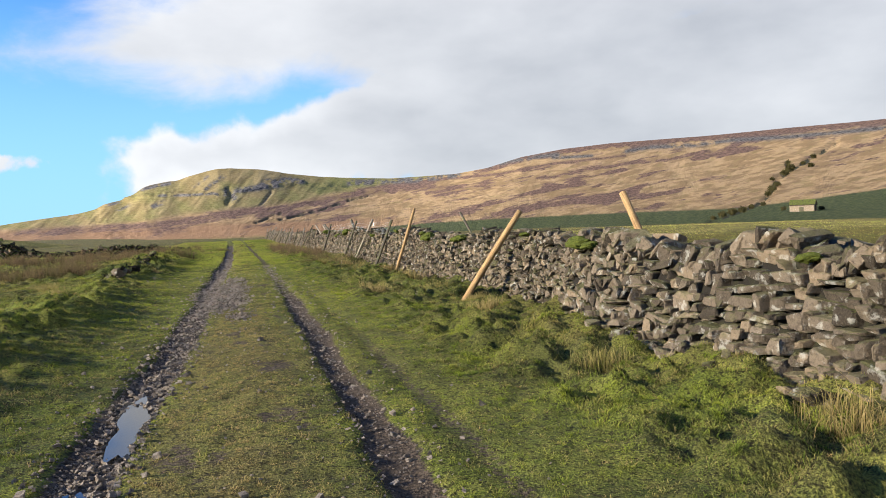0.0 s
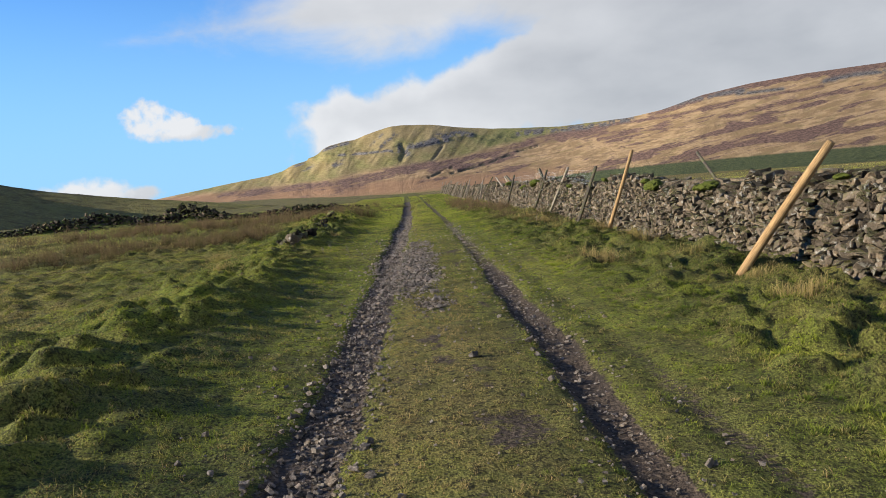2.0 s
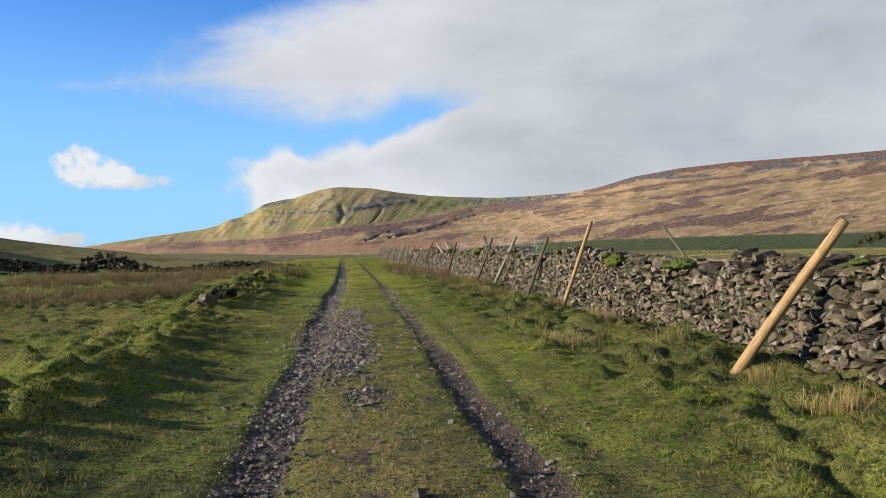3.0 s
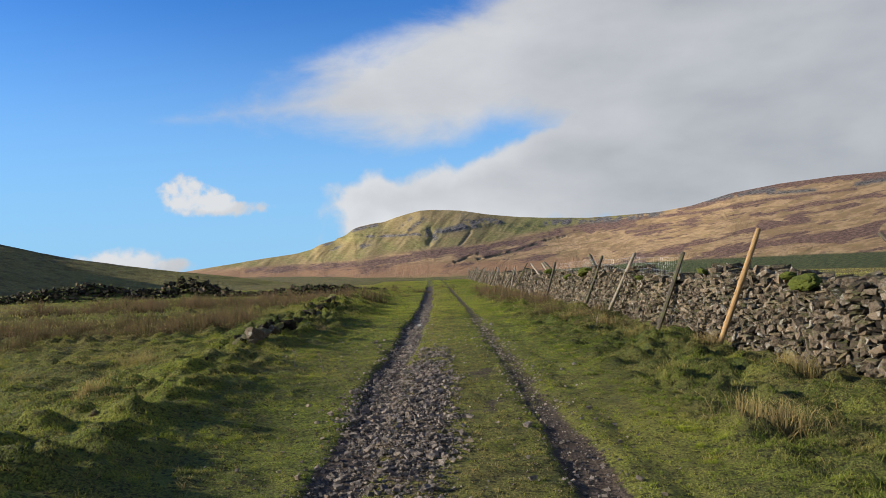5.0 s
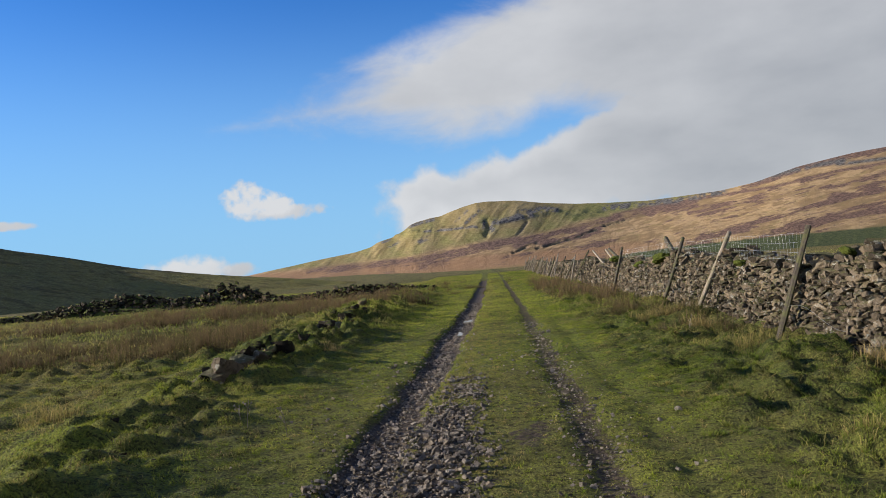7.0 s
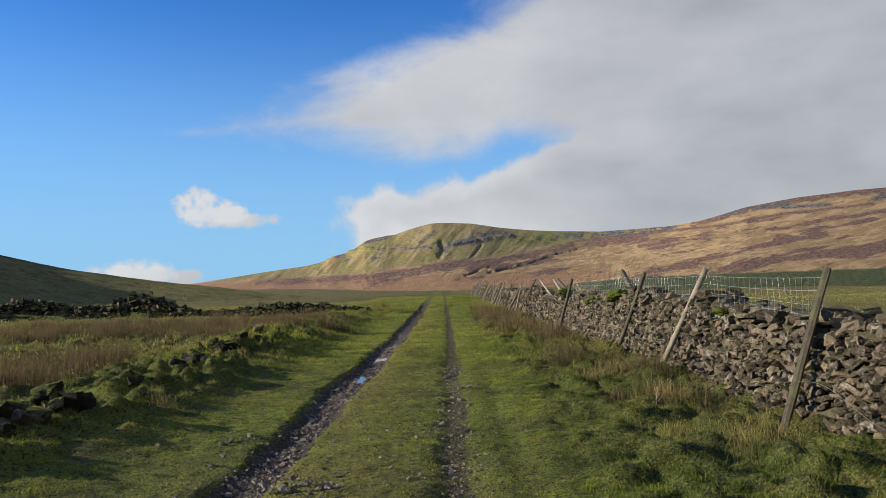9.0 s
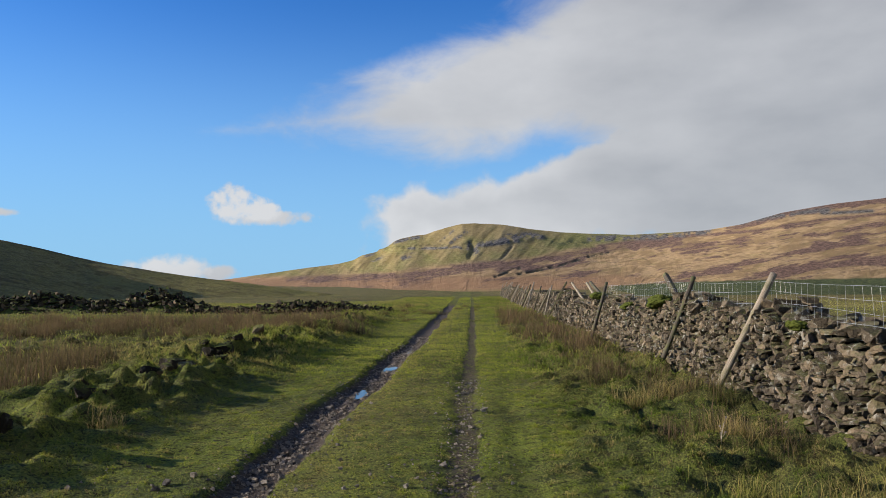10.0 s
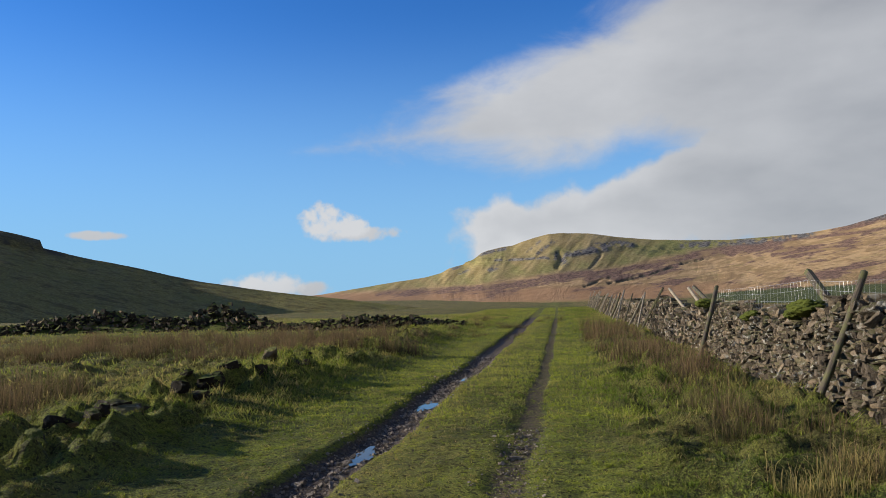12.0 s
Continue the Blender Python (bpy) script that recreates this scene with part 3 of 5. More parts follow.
    heath = heath + 0.7 * near_line(a, e, [(10.1, 2.7), (16.8, 3.17), (21.5, 3.42), (25.3, 4.0), (31, 4.35)], 0.13)
    heath = heath + 0.9 * near_line(a, e, [(20.5, 0.3), (25.2, 0.8), (28.7, 1.2), (33, 1.45)], 0.26) * smooth(patch + 0.5, 0.0, 0.5) * (1 - smooth(a, 31, 36))
    heath = heath + 1.1 * smooth(e - crest + 0.15 * rk, -0.5, -0.15) * smooth(a, 18, 22) - 0.55 * smooth(a, 32, 38) * (1 - smooth(e, 3.3, 4.0))
    russet = (1 - smooth(e + 0.12 * streak, 0.05, 0.45)) * (1 - smooth(a, 8, 18))
    pale = np.clip(0.5 + 1.3 * streak_fine - 0.4 * patch, 0, 1)
    low_green = (1 - smooth(e + 0.1 * rk, -0.95, -0.65)) * (1 - smooth(a, 6, 10))
    scrub = smooth(cut * (0.6 + rk), 0.35, 0.6) + scar * smooth(rk, -0.3, 0.1)
    layers = {"rock": rock, "peak": peak, "green": np.maximum(green, 0.7 * low_green), "dim": dim_green, "field": field, "heath": heath, "russet": russet, "pale": pale,
              "flank": 0.5 + 0.5 * flank, "scrub": scrub}
    layers = {key: np.clip(v, 0, 1).ravel() for key, v in layers.items()}
    layers.update(bearing=mu.ravel(), rise=mv.ravel())
    me = mesh_from("hill", np.stack([x, y, z], -1).reshape(-1, 3), grid_faces(len(s), len(az))[:, ::-1], MAT["fell"], layers, True)
    tagged(new("hill", me), "brown moorland fell with a green craggy flat-topped summit", "hill", kind="structure")


def make_left_hill():
    az = np.concatenate([np.arange(-100, -48, 0.6), np.arange(-48, -8, 0.2)])
    s = np.concatenate([np.linspace(0, 1, 120), [1.04, 1.1, 1.2]])
    a, t = np.meshgrid(az, s)
    crest = sum(np.interp(a + d, *HILL_SKY) for d in (-1.6, -0.8, 0, 0.8, 1.6)) / 5
    foot = 226 - 21.0 * (crest + 1.3)
    r = foot * (250 / foot) ** t
    up = np.clip(t, 0, 1)
    x, y = 1.5 + r * np.sin(np.radians(a)), 16 + r * np.cos(np.radians(a))
    e = -1.75 + (crest + 1.75) * up - 9 * np.clip(t - 1, 0, 1)
    e = e + 0.16 * grid_noise(x, y, 0.06, 6, 0.62, seed=80) * up * (1 - 0.6 * smooth(up, 0.9, 1))
    e = e + 0.5 * smooth(up, 0.93, 0.96) * smooth(-a, 37.0, 37.2) * (1 - smooth(-a, 41, 47)) * (t <= 1)
    z = 1.5 + r * np.tan(np.radians(e))
    top = smooth(e - crest, -0.55, -0.1) * smooth(-a, 33, 37) * smooth(grid_noise(a, e, 1.5, 3, seed=81), -0.3, 0.2)
    top = np.maximum(top, 0.6 * smooth(e - crest, -0.16, -0.05) * smooth(-a, 22, 25))
    me = mesh_from("hill", np.stack([x, y, z], -1).reshape(-1, 3), grid_faces(len(s), len(az))[:, ::-1], MAT["hill"], {"rock": top.ravel()}, True)
    tagged(new("hill", me), "shaded green hillside with a small rock outcrop", "hill", kind="structure")


make_fell()
make_left_hill()


# ---- dry stone wall ----
def stone_block(seed, sub=2, wild=1.0):
    """A rough block within about one unit: worn edges, slanted ends, faces uneven."""
    g = np.random.default_rng(seed)
    n = sub + 1
    u = np.array([-1, -0.74, 0.74, 1.0]) if sub == 3 else np.linspace(-1, 1, n)
    pts = [(i, j, q) for i in range(n) for j in range(n) for q in range(n) if i in (0, sub) or j in (0, sub) or q in (0, sub)]
    idx = {p: m for m, p in enumerate(pts)}
    v = np.array([(u[i], u[j], u[q]) for i, j, q in pts])
    faces = []
    for axis in range(3):
        b, c = (axis + 1) % 3, (axis + 2) % 3
        for side in (0, sub):
            for i in range(sub):
                for j in range(sub):
                    quad = []
                    for di, dj in ((0, 0), (1, 0), (1, 1), (0, 1)):
                        p = [0, 0, 0]
                        p[axis], p[b], p[c] = side, i + di, j + dj
                        quad.append(idx[tuple(p)])
                    faces.append(quad if side else quad[::-1])
    edge = (np.abs(v) > 0.99).sum(1)
    w = v.copy()
    if sub == 3:
        v = v * np.array([1.0, 0.945, 0.84])[np.clip(edge - 1, 0, 2)][:, None]
        v = v + g.normal(0, 0.045, v.shape)
    else:
        length = np.linalg.norm(v, axis=1, keepdims=True)
        v = v * (1 - 0.24 * (length - 1) / 0.73 * g.uniform(0.25, 1.0, (len(v), 1)))
        v = v + g.normal(0, 1, v.shape) * np.where(edge == 3, 0.09, 0.055)[:, None]
    # slant and wedge the whole block, and draw single corners in
    for a, b in ((0, 1), (1, 2), (2, 1), (1, 0), (0, 2)):
        v[:, a] += w[:, b] * g.normal(0, 0.07) * wild + w[:, b] * w[:, a] * g.normal(0, 0.11) * wild
    for q in range(3):
        way = np.sign(g.normal(0, 1, 3))
        near = np.clip((w * way).sum(1) / 3 - 0.35, 0, 1)[:, None]
        v = v - near * way * g.uniform(0.0, 0.5) * wild
    return v * 0.5, np.array(faces)


BLOCKS = [stone_block(100 + i, 3) for i in range(36)]
PLAIN = [stone_block(200 + i, 2, 1.35) for i in range(40)]
SHARDS = [stone_block(150 + i, 3, 1.35) for i in range(30)]
ROUGH = [stone_block(300 + i, 1) for i in range(16)]


def stone_course(y0, y1, size, height, foot, rnd):
    """Stones of one face as rows: y, z, length, height, depth, tilt."""
    out, z = [], foot
    while z < height:
        h = size * (rnd.uniform(0.32, 0.75) if size > 0.16 else rnd.uniform(0.32, 0.95))
        y = y0 - rnd.uniform(0, size)
        wave = rnd.uniform(0, 6.3)
        while y < y1:
            w = size * (0.45 + rnd.exponential(0.5)) if size > 0.16 else size * (0.45 + rnd.exponential(0.48))
            w = min(w, size * 2.4)
            hh = h * rnd.uniform(0.55, 1.4)
            out.append((y + w / 2, z + h / 2 + rnd.normal(0, 0.010) + 0.02 * math.sin(y * 1.7 + wave), w * 0.95, hh * (1.0 if size > 0.16 else 0.92), size * rnd.uniform(0.9, 1.6), rnd.normal(0, 5 if size > 0.16 else 24)))
            if hh < h * 0.72 and rnd.random() < 0.6:
                out.append((y + w / 2, z + h * 0.98, w * rnd.uniform(0.6, 0.95), h * 0.36, size * rnd.uniform(0.7, 1.2), rnd.normal(0, 6)))
            y += w
        z += h
    return out


def wall_top(y):
    return 1.02 + 0.05 * np.sin(y * 0.7) + 0.03 * np.sin(y * 2.3) - 0.12 * np.clip((y - 30) / 25, 0, 1)


def wall_face(z):
    return 4.72 + 0.29 * z          # battered face


def wall_ground(y):
    return land(4.5, y)


def bulge(y):
    return -0.26 * (1 - smooth(y, 8.6, 10.3)) + 0.2 * smooth(y, 9.4, 11) * (1 - smooth(y, 16, 20)) + 0.04 * smooth(y, 19, 22)


def place_stone(y, z, w, h, d, tilt, rnd, twist=13):
    twist = 4 if y < 9 else twist
    x = wall_face(z) + bulge(y) * (1 - 0.6 * np.clip(z, 0, 1)) + d * 0.5 + abs(rnd.normal(0, 0.035)) - 0.01
    zz = z + float(wall_ground(y))
    return pose(x, y, zz, tilt, rnd.normal(0, twist * 0.7), rnd.normal(0, twist)) @ Matrix.Diagonal((d, w, h, 1))


def joined(name, blocks, poses, mat):
    """Many stones as one mesh."""
    vs, fs, n = [], [], 0
    for i, m in enumerate(poses):
        v, f = blocks[i % len(blocks)]
        a = np.array(m)
        vs.append(v @ a[:3, :3].T + a[:3, 3])
        fs.append(f + n)
        n += len(v)
    return mesh_from(name, np.concatenate(vs), np.concatenate(fs), mat)


def make_wall():
    rnd = np.random.default_rng(11)
    wall = tagged(new("wall_stone"), "old dry stone wall of grey limestone with mossy cope stones", "stone wall", kind="structure")
    near, mid, plain, far = [], [], [], []
    for y0, y1, size in ((1.5, 8.3, 0.185), (8.3, 10.2, 0.15), (10.2, 18.0, 0.125), (18.0, 38.0, 0.108)):
        for row in stone_course(y0, y1, size, 1.06, -0.12, rnd):
            if row[1] > wall_top(row[0]) - 0.04:
                continue
            if rnd.random() < 0.03:
                continue
            (near if row[0] < 7.0 else mid if row[0] < 12 else plain).append(place_stone(*row, rnd))
    for row in stone_course(-7.0, 1.5, 0.22, 0.9, -0.1, rnd):
        far.append(place_stone(*row, rnd))
    for row in stone_course(38.0, 96.0, 0.15, 0.9, -0.1, rnd):
        far.append(place_stone(*row, rnd))
    # cope stones set on edge
    y = -7.0
    while y < 96:
        big = 1.0 if y < 9 else 0.7
        w, h, d = rnd.uniform(0.05, 0.15) * big, rnd.uniform(0.15, 0.26) * (big if big == 1 else 0.62), rnd.uniform(0.26, 0.38)
        lean = rnd.normal(24, 14)
        z = wall_top(y) + h * 0.02
        m = pose((5.2 if y < 9 else 5.29) + 0.5 * bulge(y) + rnd.normal(0, 0.04), y, z + float(wall_ground(y)), lean, rnd.normal(0, 8), rnd.normal(0, 14)) @ Matrix.Diagonal((d, w * 1.1, h, 1))
        (far if y < 1.5 else near if y < 7.0 else mid if y < 12 else plain if y < 38 else far).append(m)
        y += w * 0.92
    # filler behind the face, coloured dark so the joints read as shaded
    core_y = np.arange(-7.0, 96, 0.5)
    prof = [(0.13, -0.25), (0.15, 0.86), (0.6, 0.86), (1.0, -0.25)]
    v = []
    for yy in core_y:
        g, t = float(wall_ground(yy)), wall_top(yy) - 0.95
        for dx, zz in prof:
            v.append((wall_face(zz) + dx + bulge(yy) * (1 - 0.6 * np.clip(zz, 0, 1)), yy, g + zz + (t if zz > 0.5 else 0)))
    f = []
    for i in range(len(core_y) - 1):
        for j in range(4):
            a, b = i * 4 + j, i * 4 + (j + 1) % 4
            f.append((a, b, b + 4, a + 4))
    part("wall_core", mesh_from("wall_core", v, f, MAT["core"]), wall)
    back = []
    for row in stone_course(-7, 45, 0.3, 0.88, 0.0, rnd):
        zz = row[1] + float(wall_ground(row[0]))
        back.append(pose(5.75 - 0.15 * row[1], row[0], zz, row[5], rnd.normal(0, 5), rnd.normal(0, 8)) @ Matrix.Diagonal((0.25, row[2], row[3], 1)))
    meshes = []
    for i, (bv, bf) in enumerate(BLOCKS):
        meshes.append(mesh_from("stone", bv, bf, MAT["stone"]))
    for i, m in enumerate(near):
        ob = part("stone", meshes[i % len(meshes)], wall)
        ob.matrix_basis = m
    for name, blocks, poses in (("stonework", SHARDS, mid), ("stonework", PLAIN, plain), ("far_stonework", ROUGH, far), ("back_stonework", ROUGH, back)):
        tagged(part(name, joined(name, blocks, poses, MAT["stone"]), wall), kind="stuff")
    return len(near), len(mid), len(plain), len(far)


print("stones", make_wall())


# ---- fence posts ----
def pole_mesh(name, length, radius, mat, square=False, seed=0):
    g = np.random.default_rng(seed)
    n, rings = (8 if square else 14), 9
    v, f = [], []
    bend = g.normal(0, 0.012, 2)
    for i in range(rings):
        t = i / (rings - 1)
        rr = radius * (1.06 - 0.12 * t) * (1 + g.normal(0, 0.03))
        for j in range(n):
            a = 2 * math.pi * (j + 0.5) / n
            q = rr * (1 + g.normal(0, 0.035 if square else 0.018))
            if square:
                q *= 1.25 if j % 2 else 1.05
            v.append((math.cos(a) * q + bend[0] * math.sin(t * 3.1), math.sin(a) * q + bend[1] * math.sin(t * 3.1), t * length))
    for i in range(rings - 1):
        for j in range(n):
            a, b = i * n + j, i * n + (j + 1) % n
            f.append((a, b, b + n, a + n))
    me = bpy.data.meshes.new(name)
    cap = (rings - 1) * n
    v.append((bend[0] * 0.1, bend[1] * 0.1, length + radius * g.uniform(0.05, 0.5)))
    top = len(v) - 1
    faces = f + [(cap + j, cap + (j + 1) % n, top) for j in range(n)]
    me.from_pydata(v, [], faces)
    if not square:
        me.polygons.foreach_set("use_smooth", [len(q) == 4 for q in faces])
    me.materials.append(mat)
    return me


def post(base, tip, radius, kind, label, square=False, seed=0, sink=0.25):
    b, t = Vector(base), Vector(tip)
    way = (t - b).normalized()
    start = b - way * sink
    ob = new("fence_post", pole_mesh("fence_post", (t - start).length, radius, MAT[kind], square, seed))
    ob.matrix_world = Matrix.Translation(start) @ way.to_track_quat("Z", "Y").to_matrix().to_4x4()
    return tagged(ob, label, "fence post", "fence posts along the wall")


PALE = "pale new round wooden post leaning against the stone wall"
GREY = "weathered grey wooden post leaning against the stone wall"
DARK = "dark damp wooden post leaning against the stone wall"
post((4.18, 12.82, -0.03), (5.16, 12.36, 1.60), 0.06, "pale", PALE, seed=1)
post((4.52, 20.15, 0.0), (5.07, 19.78, 1.84), 0.042, "pale", "slim pale wooden stake leaning against the stone wall", seed=2)
post((4.52, 23.05, 0.05), (5.22, 23.45, 1.55), 0.038, "dark", DARK, True, 3)
post((4.56, 27.25, 0.03), (5.30, 27.1, 1.60), 0.045, "grey", GREY, seed=4)
post((4.60, 30.1, 0.08), (5.2, 30.1, 1.57), 0.042, "dark", DARK, seed=5)
post((5.95, 8.75, 0.0), (5.75, 9.75, 1.80), 0.058, "pale", "pale wooden post leaning behind the stone wall", seed=6)
post((6.0, 15.9, 0.0), (5.90, 18.2, 1.66), 0.03, "dark", "thin dark stake leaning behind the stone wall", seed=7)
post((5.3, 30.3, 0.5), (5.4, 32.6, 1.62), 0.05, "dark", "short dark post leaning over the wall top", True, 8)
post((4.55, 36.7, 0.0), (5.2, 37.9, 1.44), 0.045, "dark", DARK, seed=9)
post((5.3, 36.4, 0.5), (5.3, 41.2, 1.45), 0.045, "dark", "dark post leaning steeply over the wall", True, 10)
post((5.3, 38.6, 0.5), (5.3, 41.9, 1.42), 0.045, "grey", "grey post leaning steeply over the wall", seed=11)
post((5.3, 41.2, 0.5), (5.3, 45.4, 1.41), 0.045, "grey", "grey post leaning steeply over the wall", seed=12)
post_rng = np.random.default_rng(5)
for i, yy in enumerate((46.5, 48.6, 51.5, 54.5, 57.0, 59.5, 62.0, 64.0, 66.5, 69.0, 71.0, 73.5, 76.0, 78.0, 81.0, 83.5, 86.0, 88.0, 91.0, 94.0)):
    post((4.55 + post_rng.normal(0, 0.05), yy, land(4.5, yy) - 0.02), (5.15, yy + post_rng.normal(0.8, 1.2), land(4.5, yy) + post_rng.uniform(1.2, 1.5)),
         0.036, "grey" if i % 3 else "dark", GREY if i % 3 else DARK, i % 2 == 0, 20 + i)


# ---- fence wire ----
def tube_along(points, radius):
    """A thin three-sided tube."""
    p = np.asarray(points, float)
    way = np.gradient(p, axis=0)
    way /= np.linalg.norm(way, axis=1, keepdims=True)
    side = np.cross(way, (0.31, 0.17, 0.93))
    side /= np.linalg.norm(side, axis=1, keepdims=True)
    other = np.cross(way, side)
    v = np.stack([p + radius * (math.cos(a) * side + math.sin(a) * other) for a in (0, 2.094, 4.189)], 1).reshape(-1, 3)
    n = len(p)
    f = [(i * 3 + j, i * 3 + (j + 1) % 3, i * 3 + 3 + (j + 1) % 3, i * 3 + 3 + j) for i in range(n - 1) for j in range(3)]
    return v, np.array(f)


def make_netting():
    fence = tagged(new("wire_fence"), "sagging galvanised stock netting strung between old posts", "wire fence")
    fence.location = (5.15, 23.4, 1.0)
    fixed = [(5.16, 23.42, 1.46), (5.25, 27.1, 1.50), (5.19, 30.1, 1.47), (5.38, 32.5, 1.50), (5.2, 37.9, 1.36)]
    ys = np.arange(fixed[0][1], fixed[-1][1], 0.16)
    fx, fy, fz = np.array(fixed).T
    spans = np.interp(ys, fy, np.arange(len(fy))) % 1
    sag = 0.02 * 4 * spans * (1 - spans)
    x = np.interp(ys, fy, fx) + 0.02 * np.sin(ys * 2.1)
    top = np.interp(ys, fy, fz) - sag
    base = Vector(fence.location)
    for drop in (0.0, 0.13, 0.27, 0.41, 0.55):
        z = top - drop * (1 + 0.08 * np.sin(ys * 1.3 + drop * 9))
        v, f = tube_along(np.stack([x, ys, z], 1), 0.0017)
        part("wire", mesh_from("wire", v - np.array(base), f, MAT["wire"]), fence)
    vs, fs, n = [], [], 0
    for i in range(len(ys)):
        lean = 0.03 * math.sin(ys[i] * 3.0)
        v, f = tube_along([(x[i], ys[i], top[i]), (x[i] + 0.005, ys[i] + lean, top[i] - 0.27), (x[i], ys[i] + lean * 0.5, top[i] - 0.56)], 0.0012)
        vs.append(v - np.array(base)), fs.append(f + n)
        n += len(v)
    tagged(part("stay_wires", mesh_from("stay_wires", np.concatenate(vs), np.concatenate(fs), MAT["wire"]), fence), kind="stuff")
    strand = tagged(new("loose_wire"), "loose strand of old wire hanging on the wall", "wire")
    t = np.linspace(0, 1, 30)
    v, f = tube_along(np.stack([4.75 + 0.35 * t ** 2 - 0.06, 23.1 - 2.6 * t, 0.32 + 0.1 * np.sin(t * 9) + 0.5 * (t - 0.5) ** 2], 1), 0.0025)
    ob = new("strand", mesh_from("strand", v, f, MAT["wire"]))
    ob.parent = strand


make_netting()


# ---- stones of the fallen walls ----
def boulder(x, y, size, kind="rubble", label="dark mossy stone lying on the bank", flat=0.7, seed=0, lift=0.25, turn=None):
    v, f = stone_block(900 + seed, 4)
    g = np.random.default_rng(seed)
    dims = np.array([size, size * g.uniform(0.6, 0.9), size * flat])
    ob = new("boulder", mesh_from("boulder", v * dims, f, MAT[kind]))
    ob.matrix_world = pose(x, y, float(land(x, y)) + dims[2] * lift, g.normal(0, 10), g.normal(0, 12), g.uniform(0, 180) if turn is None else turn)
    return tagged(ob, label, "stone", "stones on the bank")


bank_rng = np.random.default_rng(31)
count = 0
for cy, n, spread, size in ((21.4, 2, 0.3, 0.26), (22.4, 6, 0.45, 0.42), (23.4, 5, 0.45, 0.34), (24.0, 2, 0.3, 0.3), (26.0, 4, 0.4, 0.38), (27.4, 4, 0.35, 0.42),
                            (28.6, 8, 0.6, 0.42), (31.1, 9, 0.7, 0.42), (33.0, 4, 0.5, 0.3), (34.6, 6, 0.6, 0.36), (38.8, 7, 0.7, 0.4), (42.5, 4, 0.8, 0.35),
                            (47.0, 5, 0.9, 0.4), (54.0, 8, 1.2, 0.5), (18.3, 2, 0.5, 0.2), (16.2, 1, 0.4, 0.16)):
    for j in range(n):
        yy = cy + bank_rng.normal(0, spread)
        xx = float(bank_line(yy)) - 0.08 + bank_rng.normal(0, 0.2)
        boulder(xx, yy, size * bank_rng.uniform(0.25, 0.58), "rubble",
                "dark mossy stone half sunk in the grassy bank", bank_rng.uniform(0.45, 0.85), 1000 + count, 0.12)
        count += 1
for j, (sx, sy, size) in enumerate(((-2.98, 21.9, 0.40), (-3.02, 22.55, 0.46), (-2.88, 23.1, 0.28), (-2.95, 28.5, 0.34), (-2.7, 31.2, 0.34))):
    boulder(sx, sy, size, "stone", "pale lichened slab leaning on the mossy bank", 0.5, 1500 + j, 0.35, 65 + 12 * j)
# the tumbled heap where the bank's wall last stood
boulder(-3.10, 21.75, 0.58, "stone", "long pale lichened slab leaning on the mossy bank", 0.30, 1600, 0.55, 74)
heap = np.random.default_rng(33)
for j in range(16):
    yy = heap.uniform(22.5, 24.4)
    boulder(-3.02 + heap.normal(0, 0.13) + 0.05 * (yy - 23), yy, heap.uniform(0.14, 0.36), "rubble", "dark angular stone in a tumbled heap on the bank", heap.uniform(0.35, 0.7), 1620 + j, heap.uniform(0.3, 0.75))
for j in range(12):
    yy = heap.uniform(27.6, 33.5)
    boulder(float(bank_line(yy)) - 0.05 + heap.normal(0, 0.2), yy, heap.uniform(0.13, 0.33), "rubble", "dark angular stone in a tumbled heap on the bank", heap.uniform(0.4, 0.75), 1660 + j, heap.uniform(0.25, 0.6))
# stones slipped from the foot of the wall
slip = np.random.default_rng(34)
for j in range(18):
    yy = slip.uniform(4.3, 8.6)
    boulder(4.44 + slip.normal(0, 0.09) - 0.04 * (8 - yy), yy, slip.uniform(0.10, 0.28), "stone", "grey stone slipped from the wall into the grass", slip.uniform(0.4, 0.7), 1700 + j, 0.2)["group"] = "stones fallen by the wall"
# loose stones along the track
loose = np.random.default_rng(32)
for j in range(24):
    yy = loose.uniform(4, 26)
    side = loose.random()
    xx = float(left_rut(yy)) + (loose.uniform(0.25, 0.6) if side < 0.45 else -loose.uniform(0.3, 0.9) if side < 0.85 else loose.uniform(0.8, 2.6))
    boulder(xx, yy, loose.uniform(0.03, 0.07), "chip", "small grey stone lying loose on the track", 0.65, 2000 + j, 0.2)["group"] = "loose stones on the track"


